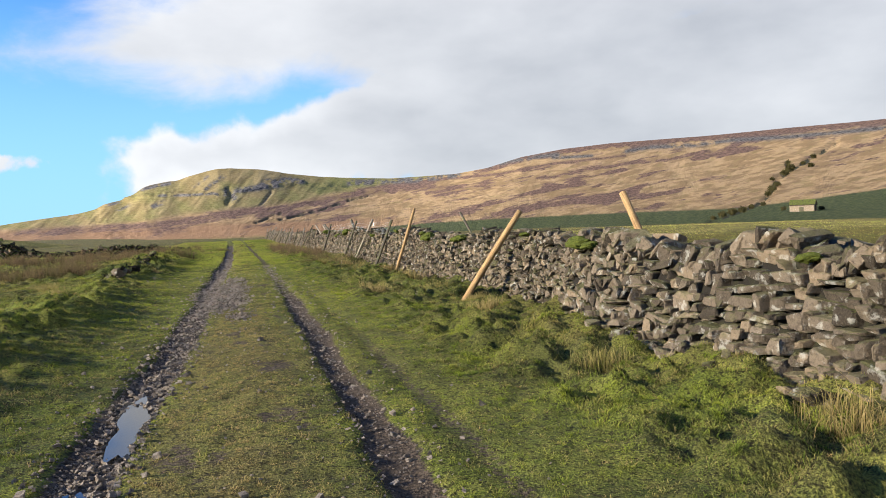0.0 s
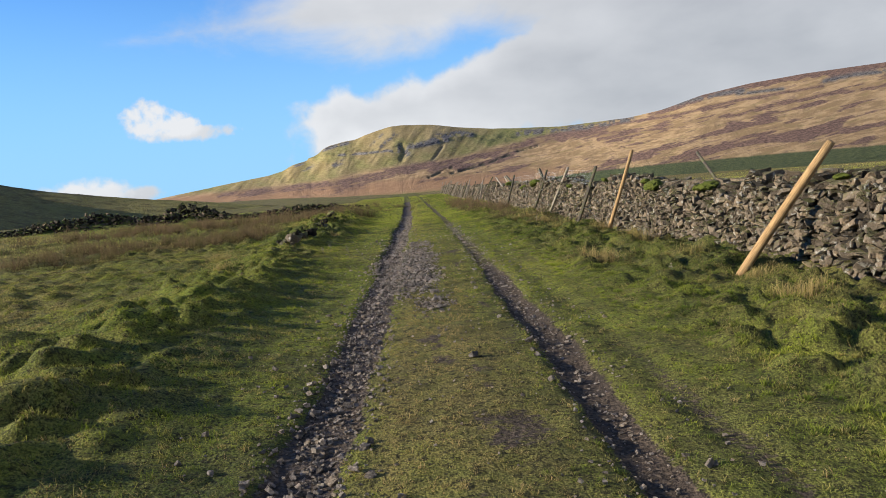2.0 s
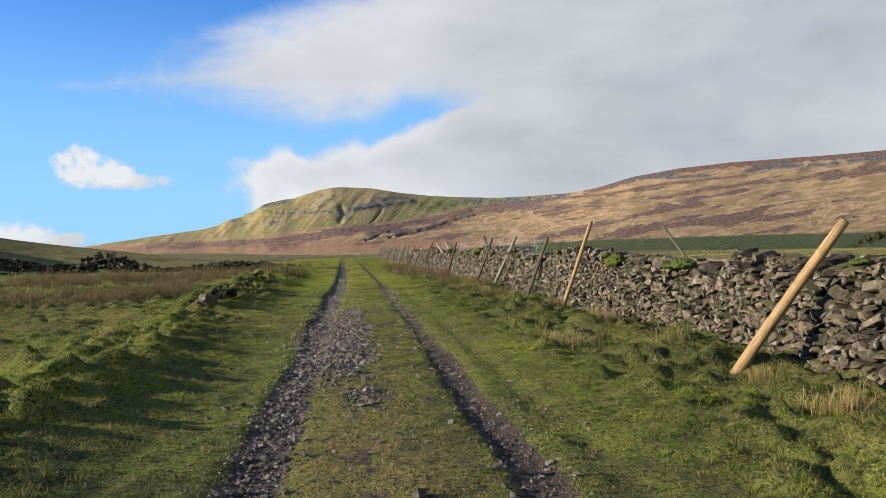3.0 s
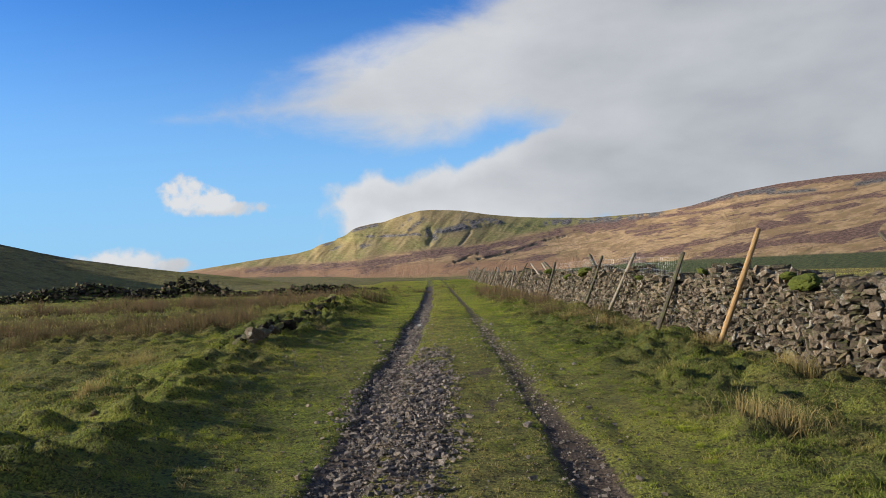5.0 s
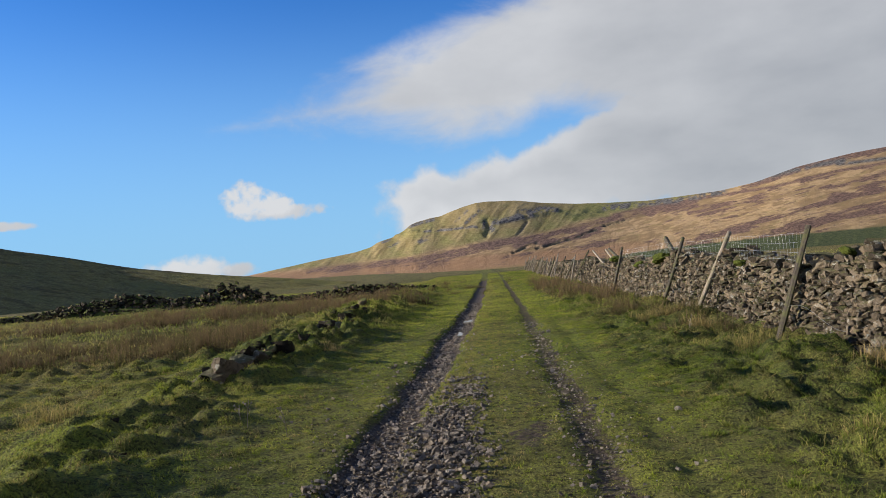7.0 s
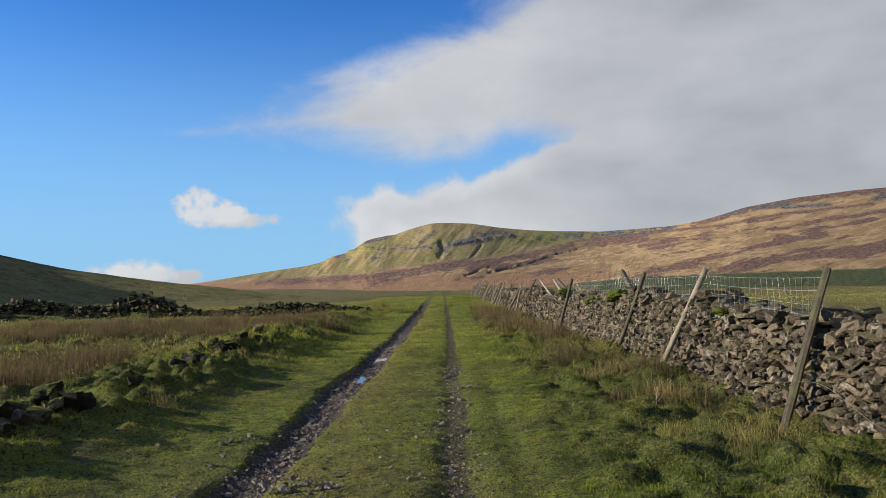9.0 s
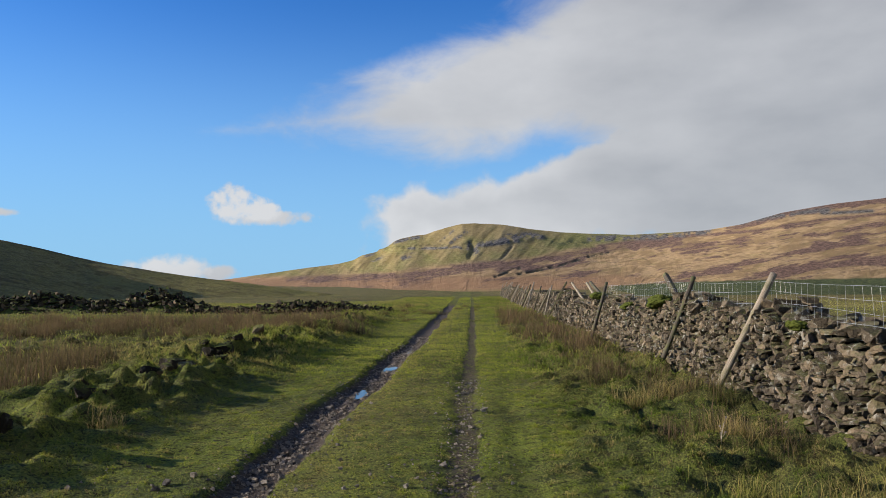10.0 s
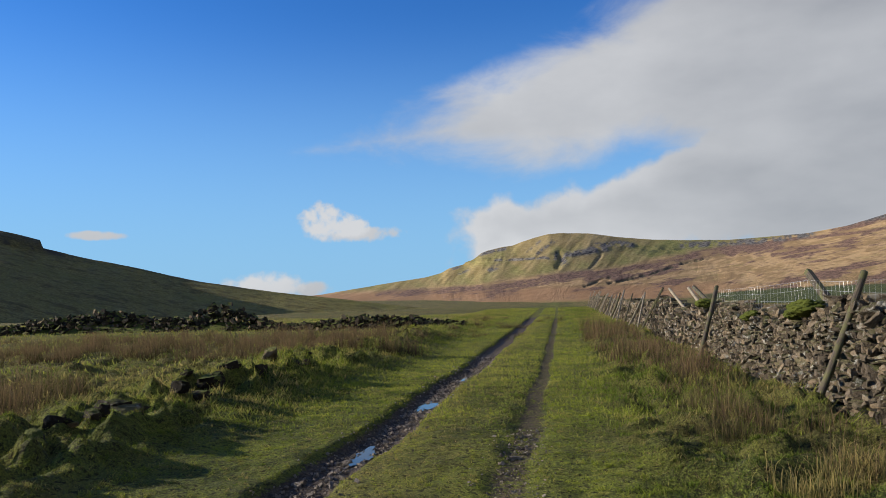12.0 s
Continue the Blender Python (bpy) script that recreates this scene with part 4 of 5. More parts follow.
def make_rubble():
    rnd = np.random.default_rng(41)
    wall = tagged(new("wall_ruin"), "tumbled dark dry stone wall with overgrown heaps", "ruined wall", kind="structure")
    poses = []
    x = -48.0
    while x < -2.6:
        h = 0.42 + 0.18 * math.sin(x * 0.7) + 0.55 * math.exp(-((x + 15.2) / 1.6) ** 2) + 0.6 * math.exp(-((x + 21.5) / 2.6) ** 2) + 0.2 * math.exp(-((x + 5.0) / 1.0) ** 2)
        h *= 0.45 + 0.8 * float(smooth(-x, 2, 9))
        yy = 56.0 + 0.8 * math.sin(x * 0.25) + 0.12 * (x + 15) * (x < -15) * -0.4
        for q in range(12):
            dy = rnd.normal(0, 0.42)
            top = h * math.exp(-(dy / 0.6) ** 2)
            s = rnd.uniform(0.12, 0.36)
            px, py = x + rnd.uniform(-0.2, 0.2), yy + dy
            poses.append(pose(px, py, float(land(px, py)) + rnd.uniform(0, 1) ** 0.6 * top, *rnd.normal(0, 25, 3)) @ Matrix.Diagonal((s, s * rnd.uniform(0.6, 1), s * rnd.uniform(0.4, 0.8), 1)))
        x += 0.16
    tagged(part("stonework", joined("stonework", ROUGH, poses, MAT["rubble"]), wall), kind="stuff")
    x = np.arange(-48.5, -2.2, 0.4)
    prof = np.linspace(-1.5, 1.5, 9)
    gx, gd = np.meshgrid(x, prof)
    h = (0.25 + 0.35 * np.exp(-((gx + 15.2) / 1.7) ** 2) + 0.4 * np.exp(-((gx + 21.5) / 2.8) ** 2)) * (0.3 + 0.7 * smooth(-gx, 2, 9))
    gy = 56.0 + 0.8 * np.sin(gx * 0.25) + 0.12 * (gx + 15) * (gx < -15) * -0.4 + gd
    gz = land(gx, gy) + h * np.exp(-(gd / 0.7) ** 2) - 0.06 + 0.08 * grid_noise(gx, gy, 1.2, 2, seed=90)
    part("earth_core", mesh_from("earth_core", np.stack([gx, gy, gz], -1).reshape(-1, 3), grid_faces(len(prof), len(x)), MAT["rubble"], None, True), wall)


make_rubble()


# ---- moss cushions on the wall top ----
def moss_cushion(x, y, z, size, seed):
    g = np.random.default_rng(seed)
    bm = bmesh.new()
    bmesh.ops.create_icosphere(bm, subdivisions=4, radius=1.0)
    for v in bm.verts:
        n1 = noise.noise(v.co * 1.6 + Vector((seed, 0, 0))) * 0.32 + noise.noise(v.co * 5 + Vector((0, seed, 0))) * 0.14 + noise.noise(v.co * 14) * 0.06
        v.co *= 1 + n1
        v.co.x *= size * 0.8
        v.co.y *= size
        v.co.z *= size * 0.38
    me = bpy.data.meshes.new("moss_cushion")
    bm.to_mesh(me)
    bm.free()
    me.materials.append(MAT["moss"])
    ob = new("moss_cushion", me)
    ob.matrix_world = pose(x, y, z, g.normal(0, 8), g.normal(0, 8), 0)
    return tagged(ob, "bright green moss cushion growing on the wall top", "moss", "moss on the wall")


for i, (yy, size) in enumerate(((9.75, 0.24), (9.35, 0.15), (5.2, 0.12), (15.9, 0.2), (16.3, 0.14), (18.5, 0.22), (18.9, 0.13), (4.1, 0.14), (12.1, 0.11), (25.9, 0.14), (31.6, 0.30), (32.1, 0.2), (34.5, 0.2), (22.0, 0.12), (38.4, 0.25))):
    moss_cushion(5.02 + 0.5 * float(bulge(yy)), yy, float(wall_ground(yy)) + float(wall_top(yy)) + 0.03, size, 50 + i)


# ---- puddles ----
def puddle(x, y, rx, ry, level, label, seed):
    g = np.random.default_rng(seed)
    ph = g.uniform(0, 6.3, 4)
    n = 40
    v = [(0, 0, 0)]
    for i in range(n):
        a = 2 * math.pi * i / n
        q = 1 + 0.16 * math.sin(2 * a + ph[0]) + 0.14 * math.sin(3 * a + ph[1]) + 0.1 * math.sin(5 * a + ph[2]) + 0.07 * math.sin(9 * a + ph[3])
        v.append((rx * q * math.cos(a), ry * q * math.sin(a), 0))
    me = bpy.data.meshes.new("puddle")
    me.from_pydata(v, [], [(0, i + 1, (i + 1) % n + 1) for i in range(n)])
    me.materials.append(MAT["water"])
    ob = new("puddle", me)
    ob.location = (x, y, level)
    return tagged(ob, label, "puddle", kind="structure")


POOLS = ((-0.78, 6.05, 0.14, 0.8), (-0.90, 4.3, 0.09, 0.35), (-0.16, 28.1, 0.09, 0.5), (-0.08, 31.2, 0.11, 0.45), (0.0, 34.5, 0.05, 0.3))
for i, (px, py, rx, ry) in enumerate(POOLS):
    level = max(float(land(px + dx, py + dy)) for dx in (-0.06, 0, 0.06) for dy in (-0.3, 0, 0.3)) + 0.004
    puddle(px, py, rx, ry, level, "shallow rain puddle lying in the stony rut", i)


# ---- loose gravel ----
def make_gravel():
    g = np.random.default_rng(61)
    poses = []

    def chip(x, y, s, lift=0.25):
        if any(((x - px) / (rx * 0.9)) ** 2 + ((y - py) / (ry * 0.9)) ** 2 < g.uniform(0.3, 1.0) for px, py, rx, ry in POOLS):
            return
        z = float(land(x, y))
        poses.append(pose(x, y, z + s * lift, *g.uniform(-40, 40, 3)) @ Matrix.Diagonal((s, s * g.uniform(0.6, 1), s * g.uniform(0.45, 0.8), 1)))

    n = 66000
    x, y = g.uniform(-1.4, 1.2, n), g.uniform(3.2, 24.5, n)
    keep = gravel_mask(x, y) > g.uniform(0.18, 0.95, n)
    for a, b in zip(x[keep], y[keep]):
        chip(a, b, min(0.056, 0.014 + g.exponential(0.010)), 0.3)
    n = 9000
    y = 3.2 + 36 * g.uniform(0, 1, n) ** 1.4
    x = left_rut(y) + g.normal(0, 0.14, n)
    for a, b in zip(x, y):
        chip(a, b, min(0.055, 0.012 + g.exponential(0.010)), 0.25)
    n = 2600
    y = 3.2 + 26 * g.uniform(0, 1, n)
    x = right_rut(y) + g.normal(0, 0.13, n)
    for a, b in zip(x, y):
        chip(a, b, 0.01 + g.exponential(0.008), 0.1)
    n = 900
    y, x = g.uniform(3.5, 24, n), g.uniform(-1.6, 1.9, n)
    for a, b in zip(x, y):
        chip(a, b, 0.012 + g.exponential(0.009), 0.3)
    tagged(new("gravel", joined("gravel", ROUGH, poses, MAT["chip"])), "loose angular grey stone chips in the ruts", "gravel", kind="stuff")
    return len(poses)


# ---- grass ----
def blades(name, x, y, h, w, lean, dry, label, mat="blade", category="grass", z=None, segments=1, droop=None, heading=None, root=0.0):
    """Many single blades as one mesh; lean: sideways reach as a share of the height."""
    g = np.random.default_rng(len(x))
    n = len(x)
    z = land(x, y) if z is None else z
    a, b = g.uniform(0, 2 * np.pi, n), g.uniform(0, 2 * np.pi, n)
    b = b if heading is None else heading
    sx, sy = np.cos(a) * w / 2, np.sin(a) * w / 2
    dx, dy = np.cos(b) * lean * h, np.sin(b) * lean * h
    base = np.stack([x, y, z - 0.006], 1)
    s = np.stack([sx, sy, np.zeros(n)], 1)
    tip = base + np.stack([dx, dy, h], 1)
    if segments == 1:
        v = np.stack([base - s, base + s, tip], 1).reshape(-1, 3)
        f = np.arange(3 * n).reshape(n, 3)
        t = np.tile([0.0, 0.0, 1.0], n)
        per = 3
    else:
        mid = base + np.stack([dx * 0.35, dy * 0.35, h * 0.6], 1)
        if droop is not None:
            tip[:, 2] -= droop * h
        v = np.stack([base - s, base + s, mid - s * 0.8, mid + s * 0.8, tip], 1).reshape(-1, 3)
        i = np.arange(n)[:, None] * 5
        f = np.concatenate([i + [0, 1, 3], i + [0, 3, 2], i + [2, 3, 4]], 0)
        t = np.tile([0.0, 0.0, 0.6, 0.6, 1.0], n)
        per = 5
    # tip drives the painted root shade; a higher root value weakens it
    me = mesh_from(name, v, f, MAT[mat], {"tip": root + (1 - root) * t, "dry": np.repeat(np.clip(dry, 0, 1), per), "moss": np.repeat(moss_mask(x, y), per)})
    return tagged(new(name, me), label, category, kind="stuff")


def dryness(x, y):
    on = 1 - smooth(y, 62, 72)
    crown = np.exp(-((x - 0.45 * (left_rut(y) + right_rut(y))) / 0.5) ** 2) * on
    edge = np.exp(-((x - left_rut(y) - 0.45) / 0.16) ** 2) * on * (1 - smooth(y, 26, 30) * 0.6)
    d = 0.20 + 0.85 * crown * (1 - 0.7 * smooth(y, 22, 30)) + 0.4 * edge + 0.2 * smooth(-x, 3.6, 6) + 0.10 * smooth(x, 2.6, 4.4)
    d = d * (1 - 0.5 * smooth(y, 10, 17) * smooth(x, -2.2, -1.2))
    d = d + 0.55 * grid_noise(x, y, 5.0, 3, 0.6, seed=53)
    return d + 0.55 * np.maximum(grid_noise(x, y, 0.7, 3, seed=50), -0.2) * smooth(np.abs(x - 0.3), 1.3, 2.4)


def bare(x, y):
    l, r = rut_masks(x, y)
    mark = (1 - smooth(np.abs(x - right_rut(y) - 0.55), 0.03, 0.14)) * (1 - smooth(y, 8, 13)) * 0.55
    return np.maximum(np.maximum(np.maximum(l, r * (0.95 - 0.5 * smooth(y, 13, 18))), gravel_mask(x, y) * 0.9), np.maximum(mark, worn(x, y)))


def make_turf():
    g = np.random.default_rng(71)

    def field_of(n, x0, x1, y0, y1, bias=1.0):
        return g.uniform(x0, x1, n), y0 + (y1 - y0) * g.uniform(0, 1, n) ** bias

    def tufts(n, per, x0, x1, y0, y1, bias=1.0):
        """Clusters of blades: centre, offset and cluster number of each blade."""
        cx, cy = field_of(n, x0, x1, y0, y1, bias)
        return cx, cy, np.repeat(np.arange(n), per)

    # close-cropped turf on and beside the track
    cx, cy, who = tufts(60000, 11, -3.4, 4.6, 3.0, 33.0)
    rough = np.maximum(smooth(cx, 1.9, 2.8), smooth(-cx, 1.2, 1.9))
    tuss = smooth(grid_noise(cx, cy, 2.4, 3, seed=77), -0.1, 0.5)
    size = np.minimum(0.45 + g.exponential(0.5, len(cx)), 1.7) * (1 + rough * (0.2 + 1.1 * tuss) * np.where(cx > 0, 1.0, 0.45))
    tint = dryness(cx, cy) + g.normal(0, 0.33, len(cx))
    spread = (0.015 + 0.014 * rough)[who] * np.sqrt(size[who])
    x, y = cx[who] + g.normal(0, 1, len(who)) * spread, cy[who] + g.normal(0, 1, len(who)) * spread
    hollow = smooth(grid_noise(x, y, 4.2, 3, 0.6, seed=34), 0.02, 0.35) * (0.15 + 0.55 * rough[who])
    keep = bare(x, y) + hollow + 0.5 * grid_noise(x, y, 9, 2, seed=33) < g.uniform(0.25, 0.6, len(x))
    x, y, who = x[keep], y[keep], who[keep]
    h = np.minimum(0.020 * size[who] * (1 + 0.6 * rough[who]), 0.055) * g.uniform(0.5, 1.2, len(x))
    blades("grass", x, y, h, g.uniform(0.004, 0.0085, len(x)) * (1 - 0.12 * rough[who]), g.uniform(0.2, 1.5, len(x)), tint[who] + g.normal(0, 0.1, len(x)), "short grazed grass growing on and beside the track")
    # tussocks of longer grass on both verges
    cx, cy = np.concatenate([g.uniform(2.0, 4.55, 1500), g.uniform(-3.4, -1.5, 120)]), g.uniform(3.0, 28.0, 1620)
    keep = grid_noise(cx, cy, 0.9, 3, seed=79) > g.uniform(-0.5, 0.35, len(cx))
    cx, cy = cx[keep], cy[keep]
    who = np.repeat(np.arange(len(cx)), 60)
    wide = g.uniform(0.03, 0.085, len(cx)) * np.where(cx > 0, 1, 0.8)
    tall = g.uniform(0.02, 0.055, len(cx)) * np.where(cx > 0, 1, 0.5)
    tint = dryness(cx, cy) + g.normal(-0.08, 0.26, len(cx))
    ang, rad = g.uniform(0, 2 * np.pi, len(who)), np.abs(g.normal(0, 1, len(who)))
    x, y = cx[who] + np.cos(ang) * rad * wide[who], cy[who] + np.sin(ang) * rad * wide[who]
    h = tall[who] * np.exp(-0.25 * rad ** 2) * g.uniform(0.7, 1.2, len(who))
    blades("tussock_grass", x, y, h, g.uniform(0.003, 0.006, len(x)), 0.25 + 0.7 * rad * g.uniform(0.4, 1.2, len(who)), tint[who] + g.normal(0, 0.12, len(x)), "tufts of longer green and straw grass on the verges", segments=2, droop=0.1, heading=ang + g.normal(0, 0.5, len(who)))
    # left of the bank
    cx, cy, who = tufts(26000, 10, -9.5, -3.4, 7, 40)
    tuss = smooth(grid_noise(cx, cy, 1.6, 3, seed=78), -0.1, 0.5)
    size = (0.5 + g.exponential(0.45, len(cx))) * (1 + 1.6 * tuss)
    tint = dryness(cx, cy) + g.normal(0, 0.24, len(cx))
    x, y = cx[who] + g.normal(0, 0.045, len(who)), cy[who] + g.normal(0, 0.045, len(who))
    h = np.minimum(0.022 * size[who], 0.08) * g.uniform(0.5, 1.2, len(x))
    blades("rough_grass", x, y, h, g.uniform(0.006, 0.013, len(x)), g.uniform(0.2, 1.2, len(x)), tint[who] + g.normal(0, 0.1, len(x)), "rough mossy pasture grass left to grow in hummocks")
    # further along the track
    x, y = field_of(190000, -5, 4.7, 28.5, 92, 1.7)
    keep = (bare(x, y) < 0.4) & (y > 28.5 + 4 * g.uniform(0, 1, len(y)))
    x, y = x[keep], y[keep]
    rough = np.maximum(smooth(x, 1.9, 3.0), smooth(-x, 1.3, 2.2))
    h = (0.025 + 0.03 * g.uniform(0, 1, len(x))) * (1 + rough * 1.3)
    blades("grass", x, y, h, g.uniform(0.009, 0.018, len(x)), g.uniform(0.2, 1.2, len(x)), dryness(x, y) + g.normal(0, 0.18, len(x)), "short green grass growing along the track", root=0.25)
    # pale field behind the wall and the far pasture
    x, y = g.uniform(6.2, 60, 60000), g.uniform(6, 78, 60000)
    blades("field_grass", x, y, g.uniform(0.02, 0.07, len(x)), g.uniform(0.02, 0.05, len(x)), g.uniform(0.2, 1.0, len(x)), 0.45 + 0.4 * grid_noise(x, y, 0.25, 3, seed=51) + g.normal(0, 0.15, len(x)), "yellowish rough grass in the field behind the wall", root=0.7)
    x, y = g.uniform(-45, -5, 60000), g.uniform(28, 78, 60000)
    blades("pasture_grass", x, y, g.uniform(0.05, 0.14, len(x)), g.uniform(0.025, 0.05, len(x)), g.uniform(0.2, 1.0, len(x)), 0.4 + 0.5 * grid_noise(x, y, 0.25, 3, seed=52) + g.normal(0, 0.15, len(x)), "tufted grass on the flat before the ruined wall", root=0.5)


def clump_points(g, centres, stems, radius):
    c = np.repeat(np.asarray(centres), stems, 0)
    return c[:, 0] + g.normal(0, radius, len(c)), c[:, 1] + g.normal(0, radius, len(c))


def rush_bed(name, g, inside, n, x0, x1, y0, y1, stems, height, dry, width, label, radius=0.12):
    cx, cy = g.uniform(x0, x1, n), g.uniform(y0, y1, n)
    keep = inside(cx, cy)
    cx, cy = cx[keep], cy[keep]
    tall = np.repeat(g.uniform(0.45, 1.2, len(cx)) * (0.85 + 0.5 * grid_noise(cx, cy, 0.5, 3, seed=97)), stems)
    tint = np.repeat(dry + g.normal(0, 0.28, len(cx)), stems)
    x, y = clump_points(g, np.stack([cx, cy], 1), stems, radius)
    h = height * g.uniform(0.5, 1.15, len(x)) * tall
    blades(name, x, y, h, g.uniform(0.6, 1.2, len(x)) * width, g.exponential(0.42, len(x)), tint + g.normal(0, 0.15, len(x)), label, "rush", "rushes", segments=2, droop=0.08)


def make_rushes():
    g = np.random.default_rng(81)

    def patch(seed, lo, scale=0.25):
        return lambda x, y: grid_noise(x, y, scale, 2, seed=seed) > lo

    rush_bed("rush_bed", g, lambda x, y: grid_noise(x, y, 0.3, 2, seed=91) > -0.25, 520, -16, -1.6, 37.5, 47, 42, 0.62, 0.85, 0.009, "dense bed of brown dry rushes on wet ground")
    rush_bed("rush_bed", g, lambda x, y: grid_noise(x, y, 0.35, 2, seed=92) > -0.1, 330, -11.5, -4.3, 23.5, 32, 45, 0.52, 0.7, 0.007, "bed of brown rushes behind the mossy bank")
    rush_bed("rush_bed", g, patch(93, -0.2), 150, -24, -10, 34, 50, 40, 0.5, 0.8, 0.01, "scattered brown rushes before the ruined wall")
    rush_bed("rush_bed", g, lambda x, y: (x > 3.1 - 0.5 * smooth(y, 31, 36)), 150, 2.4, 4.4, 31.4, 52, 45, 0.54, 0.95, 0.008, "tall brown rushes growing along the wall foot")
    rush_bed("rush_bed", g, lambda x, y: (grid_noise(x, y, 0.9, 2, seed=95) > -0.05) & (x > 3.9 - 0.13 * (y - 20)), 170, 3.0, 4.5, 20.5, 30.5, 55, 0.40, 0.62, 0.0045, "green and straw rushes growing along the wall foot", 0.1)
    rush_bed("rush_bed", g, patch(96, 0.1, 0.5), 110, -3.4, 2.0, 44, 66, 40, 0.3, 0.55, 0.012, "rough tufts of rush beside the far track")


def tussock(x, y, stems, height, spread, dry, label, seed):
    g = np.random.default_rng(seed)
    px, py = x + g.normal(0, spread, stems), y + g.normal(0, spread, stems)
    n = stems
    ob = blades("grass_tussock", px, py, height * g.uniform(0.5, 1.1, n), g.uniform(0.003, 0.006, n), g.exponential(0.65, n), dry + g.normal(0, 0.15, n), label, "blade", "grass tussock", segments=2, droop=0.15)
    ob["kind"] = "thing"
    ob["group"] = "straw tussocks beside the wall"


make_turf()
make_rushes()
STRAW = "straw-coloured dry grass tussock beside the stone wall"
for i, (tx, ty, n, hh, sp, dr) in enumerate(((2.95, 15.0, 420, 0.26, 0.17, 0.95), (3.85, 10.75, 380, 0.26, 0.13, 0.9), (3.5, 6.4, 300, 0.24, 0.12, 0.6), (3.85, 3.75, 360, 0.24, 0.14, 0.9),
                                            (4.35, 17.3, 300, 0.3, 0.15, 0.85), (4.2, 12.3, 220, 0.22, 0.12, 0.85), (4.35, 20.0, 260, 0.24, 0.12, 0.95), (3.7, 8.6, 160, 0.15, 0.12, 0.5),
                                            (4.1, 14.4, 240, 0.22, 0.14, 0.7), (3.9, 22.4, 300, 0.26, 0.16, 0.7), (3.4, 22.9, 200, 0.2, 0.14, 0.5), (3.9, 24.6, 300, 0.3, 0.13, 0.9),
                                            (3.3, 26.2, 260, 0.3, 0.13, 0.7), (2.9, 17.6, 160, 0.14, 0.14, 0.6), (3.9, 26.9, 240, 0.26, 0.14, 0.8), (-3.6, 17.0, 200, 0.2, 0.12, 0.9), (-2.2, 24.8, 140, 0.2, 0.1, 0.9), (-4.4, 20.4, 300, 0.25, 0.15, 0.8))):
    tussock(tx, ty, n, hh, sp, dr, STRAW if dr > 0.75 else "green and straw grass tussock in the verge", 400 + i)


def dead_stalk(x, y, tall, seed):
    """A dry thistle stalk with a few side shoots and seed heads."""
    g = np.random.default_rng(seed)
    stalk = tagged(new("dead_stalk"), "thin dry dead thistle stalk standing in the grass", "plant stalk", "dead stalks on the verge")
    stalk.location = (x, y, float(land(x, y)))
    bend = g.normal(0, 0.03, 2)
    t = np.linspace(0, 1, 7)
    v, f = tube_along(np.stack([bend[0] * t ** 2, bend[1] * t ** 2, tall * t - 0.02], 1), 0.004)
    part("stem", mesh_from("stem", v, f, MAT["grey"]), stalk)
    for i in range(4):
        lo = g.uniform(0.45, 1.0)
        a = g.uniform(0, 6.3)
        root = np.array([bend[0] * lo ** 2, bend[1] * lo ** 2, tall * lo - 0.02])
        end = root + np.array([0.04 * math.cos(a), 0.04 * math.sin(a), 0.05])
        v, f = tube_along([root, 0.5 * (root + end) + (0, 0, -0.005), end], 0.0025)
        part("shoot", mesh_from("shoot", v, f, MAT["grey"]), stalk)
        bv, bf = ROUGH[i]
        part("seed_head", mesh_from("seed_head", bv * 0.018 + end, bf, MAT["grey"]), stalk)


for i, (sx, sy, tall) in enumerate(((-1.78, 19.2, 0.27), (-1.36, 19.0, 0.25), (-1.95, 19.5, 0.15), (3.3, 12.9, 0.22), (3.6, 24.2, 0.28))):
    dead_stalk(sx, sy, tall, 800 + i)


# ---- far field: barn and thorn bushes ----
def box_mesh(name, lo, hi, mat):
    lo, hi = np.array(lo), np.array(hi)
    v = [(x, y, z) for x in (lo[0], hi[0]) for y in (lo[1], hi[1]) for z in (lo[2], hi[2])]
    f = [(0, 1, 3, 2), (4, 6, 7, 5), (0, 4, 5, 1), (2, 3, 7, 6), (0, 2, 6, 4), (1, 5, 7, 3)]
    return mesh_from(name, v, f, mat)


def fell_point(az, el):
    """The place on the fell's slope that lies at this bearing and rise, and its distance."""
    crest = float(np.interp(az, *FELL_SKY))
    power = 2.3 - 0.75 * float(smooth(az, 6, 22))
    reach = 2400 - 900 * float(smooth(az, 10, 22))
    r = 112 * (reach / 112) ** (((el + 1.45) / (crest + 1.45)) ** (1 / power))
    return Vector((0.8 + r * math.sin(radians(az)), 10 + r * math.cos(radians(az)), 1.5 + r * math.tan(radians(el)))), r


make_gravel()


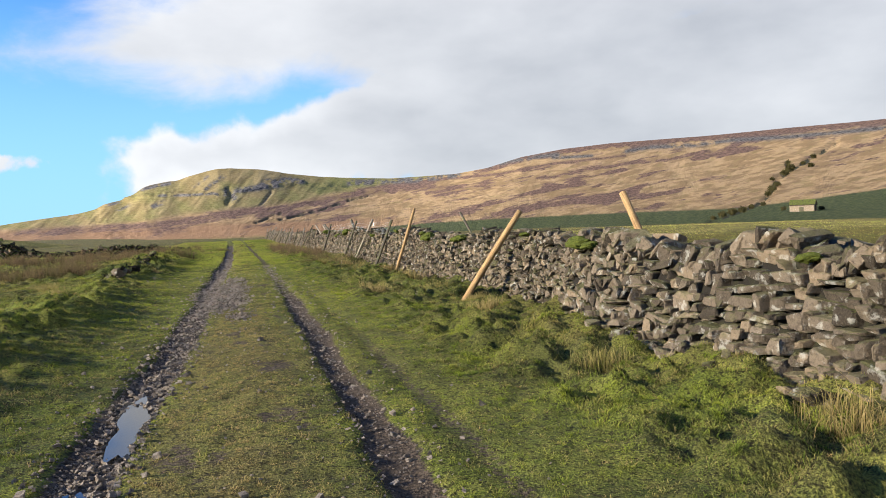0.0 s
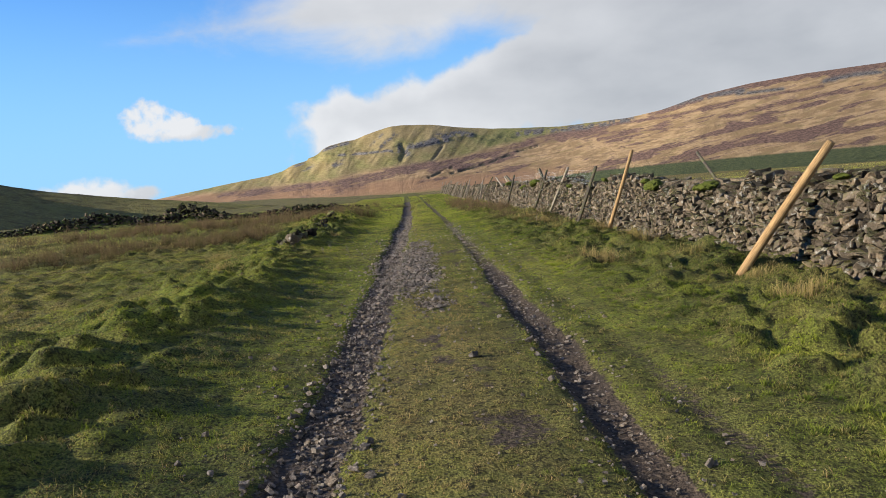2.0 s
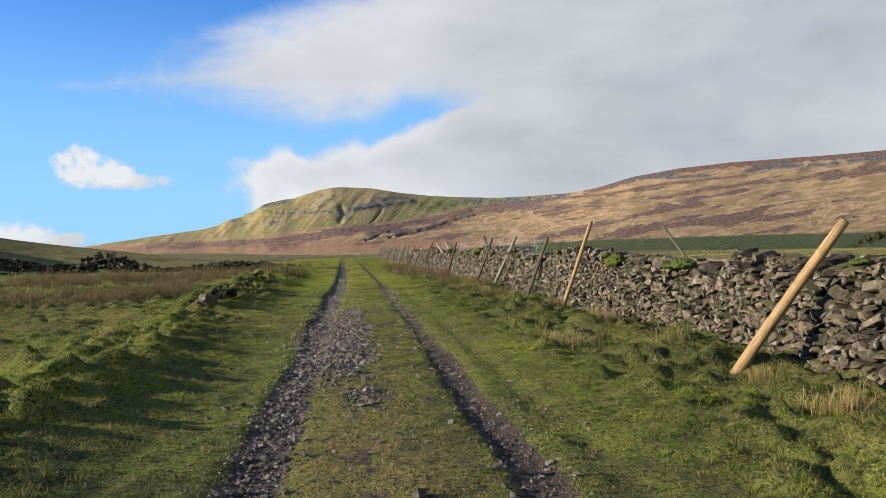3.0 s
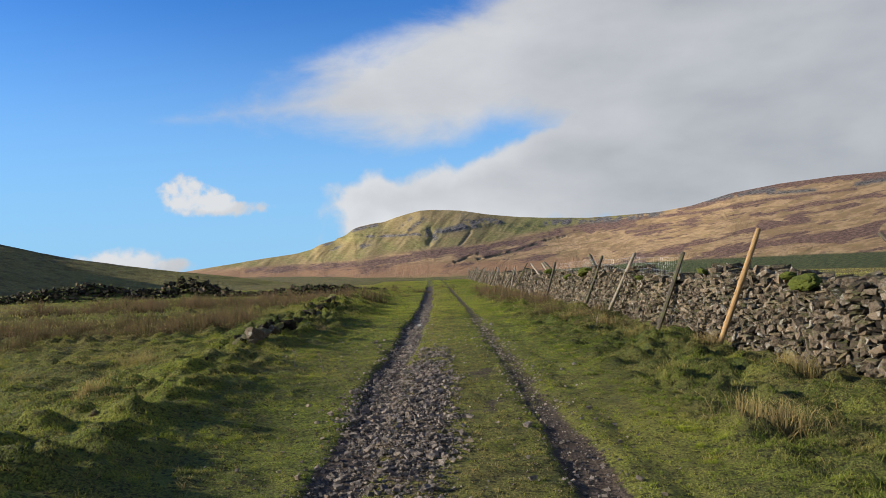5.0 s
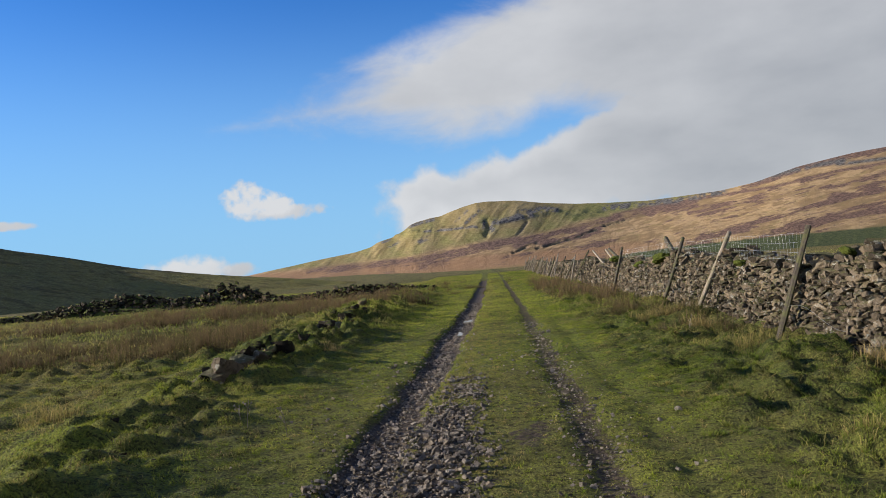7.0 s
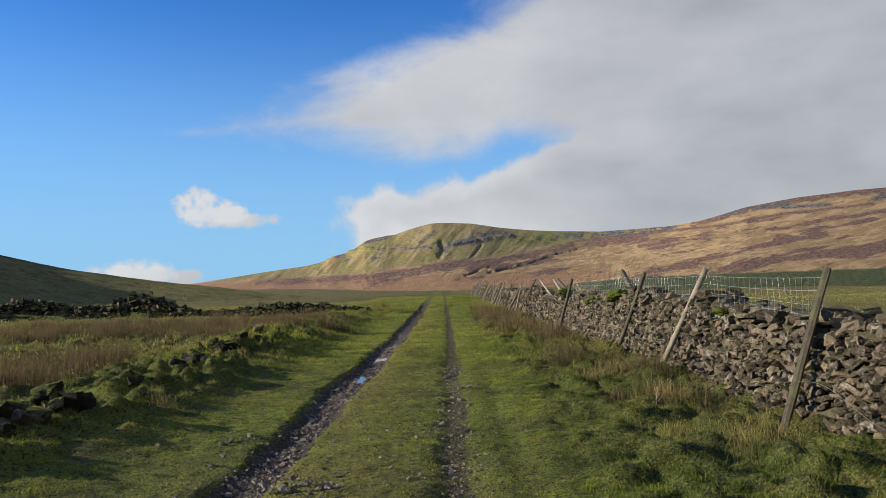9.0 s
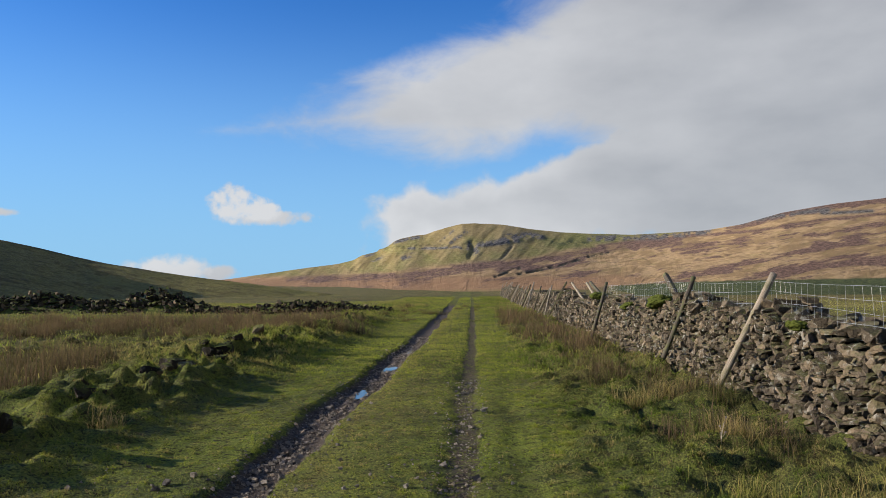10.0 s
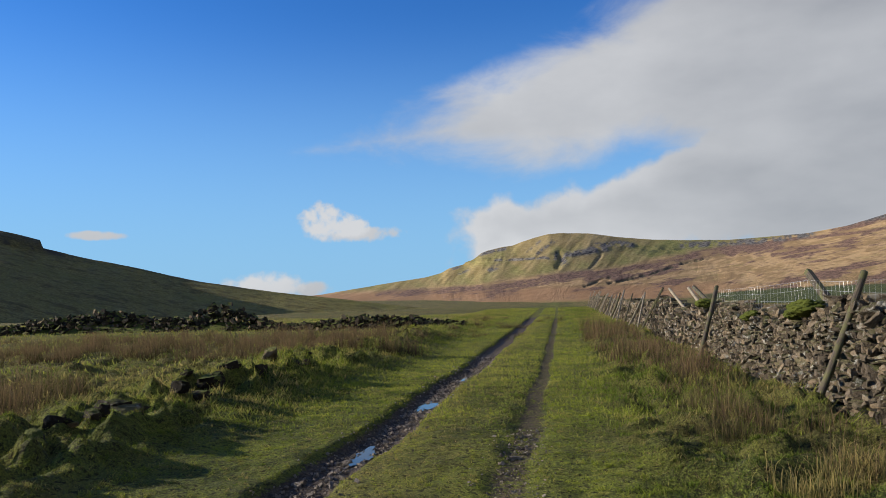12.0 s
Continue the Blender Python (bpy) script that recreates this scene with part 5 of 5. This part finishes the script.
def make_barn():
    barn = tagged(new("field_barn"), "small grey stone field barn with a slate roof", "barn")
    base, far_off = fell_point(44.45, -0.40)
    barn.matrix_world = pose(base.x, base.y, base.z - 0.4, 0, 0, -52)
    w, d, h = 3.4, 2.4, 2.3
    for name, lo, hi in (("wall", (-w, -d, -0.6), (w, -d + 0.5, h)), ("wall", (-w, d - 0.5, -0.6), (w, d, h)), ("wall", (-w, -d + 0.5, -0.6), (-w + 0.5, d - 0.5, h)), ("wall", (w - 0.5, -d + 0.5, -0.6), (w, d - 0.5, h))):
        part(name, box_mesh(name, lo, hi, MAT["stone"]), barn)
    for side in (-1, 1):
        v = [(-w - 0.2, side * (d + 0.3), h - 0.1), (w + 0.2, side * (d + 0.3), h - 0.1), (w + 0.2, 0, h + 1.5), (-w - 0.2, 0, h + 1.5)]
        v += [(a, b, c + 0.15) for a, b, c in v]
        f = [(0, 1, 2, 3), (7, 6, 5, 4), (0, 4, 5, 1), (1, 5, 6, 2), (2, 6, 7, 3), (3, 7, 4, 0)]
        part("roof", mesh_from("roof", v, f, MAT["rubble"]), barn, "dark slate roof slope")
    for side in (-1, 1):
        v = [(side * w, -d, h), (side * w, d, h), (side * w, 0, h + 1.45), (side * (w - 0.4), -d, h), (side * (w - 0.4), d, h), (side * (w - 0.4), 0, h + 1.45)]
        me = bpy.data.meshes.new("gable")
        me.from_pydata(v, [], [(0, 1, 2), (5, 4, 3), (0, 3, 4, 1), (1, 4, 5, 2), (2, 5, 3, 0)])
        me.materials.append(MAT["stone"])
        part("gable", me, barn)
    part("door", box_mesh("door", (-0.7, -d - 0.03, -0.3), (0.5, -d + 0.05, 1.7), MAT["dark"]), barn, "dark open doorway boards")


def bush(az, el, wide, seed):
    g = np.random.default_rng(seed)
    thing = tagged(new("thorn_bush"), "dark leafless thorn bush in the beck side", "bush", "thorn bushes by the beck")
    base, r = fell_point(az, el)
    size = radians(wide) * r * 0.62
    thing.location = base
    vs, fs, n = [], [], 0
    for i in range(5):
        a = g.uniform(0, 6.3)
        pts = [(0, 0, -0.8), (0.15 * math.cos(a) * size, 0.15 * math.sin(a) * size, 0.35 * size), (0.5 * math.cos(a) * size, 0.5 * math.sin(a) * size, 0.8 * size)]
        v, f = tube_along(pts, 0.05 * size)
        vs.append(v), fs.append(f + n)
        n += len(v)
    part("trunk", mesh_from("trunk", np.concatenate(vs), np.concatenate(fs), MAT["dark"]), thing)
    m = 420
    c = g.normal(0, 1, (m, 3))
    c = c / np.linalg.norm(c, axis=1, keepdims=True) * g.uniform(0.35, 1, (m, 1)) ** 0.6 * np.array([0.75, 0.75, 0.55]) * size * (1 + 0.3 * np.sin(c[:, :1] * 3 + seed))
    c[:, 2] += 0.6 * size
    v = (c[:, None, :] + g.normal(0, 0.13 * size, (m, 3, 3))).reshape(-1, 3)
    part("crown", mesh_from("crown", v, np.arange(3 * m).reshape(m, 3), MAT["rush"], {"tip": np.full(3 * m, 0.35), "dry": np.full(3 * m, 0.4)}), thing)


make_barn()
for i, (az, el, wide) in enumerate(((38.6, -0.85, 0.45), (39.1, -0.65, 0.6), (39.7, -0.50, 0.7), (40.3, -0.35, 0.6), (40.8, -0.1, 0.45), (41.5, 0.1, 0.4), (41.6, 0.8, 0.5), (41.8, 1.1, 0.6), (42.0, 1.45, 0.5),
                                     (41.6, 1.9, 0.35), (42.4, 2.2, 0.6), (42.7, 2.5, 0.7), (42.5, 3.0, 0.4), (43.5, 2.9, 0.35), (44.1, 3.3, 0.4), (44.0, 2.7, 0.45), (43.1, -0.3, 0.4), (45.6, -0.35, 0.4))):
    bush(az, el, wide, 700 + i)
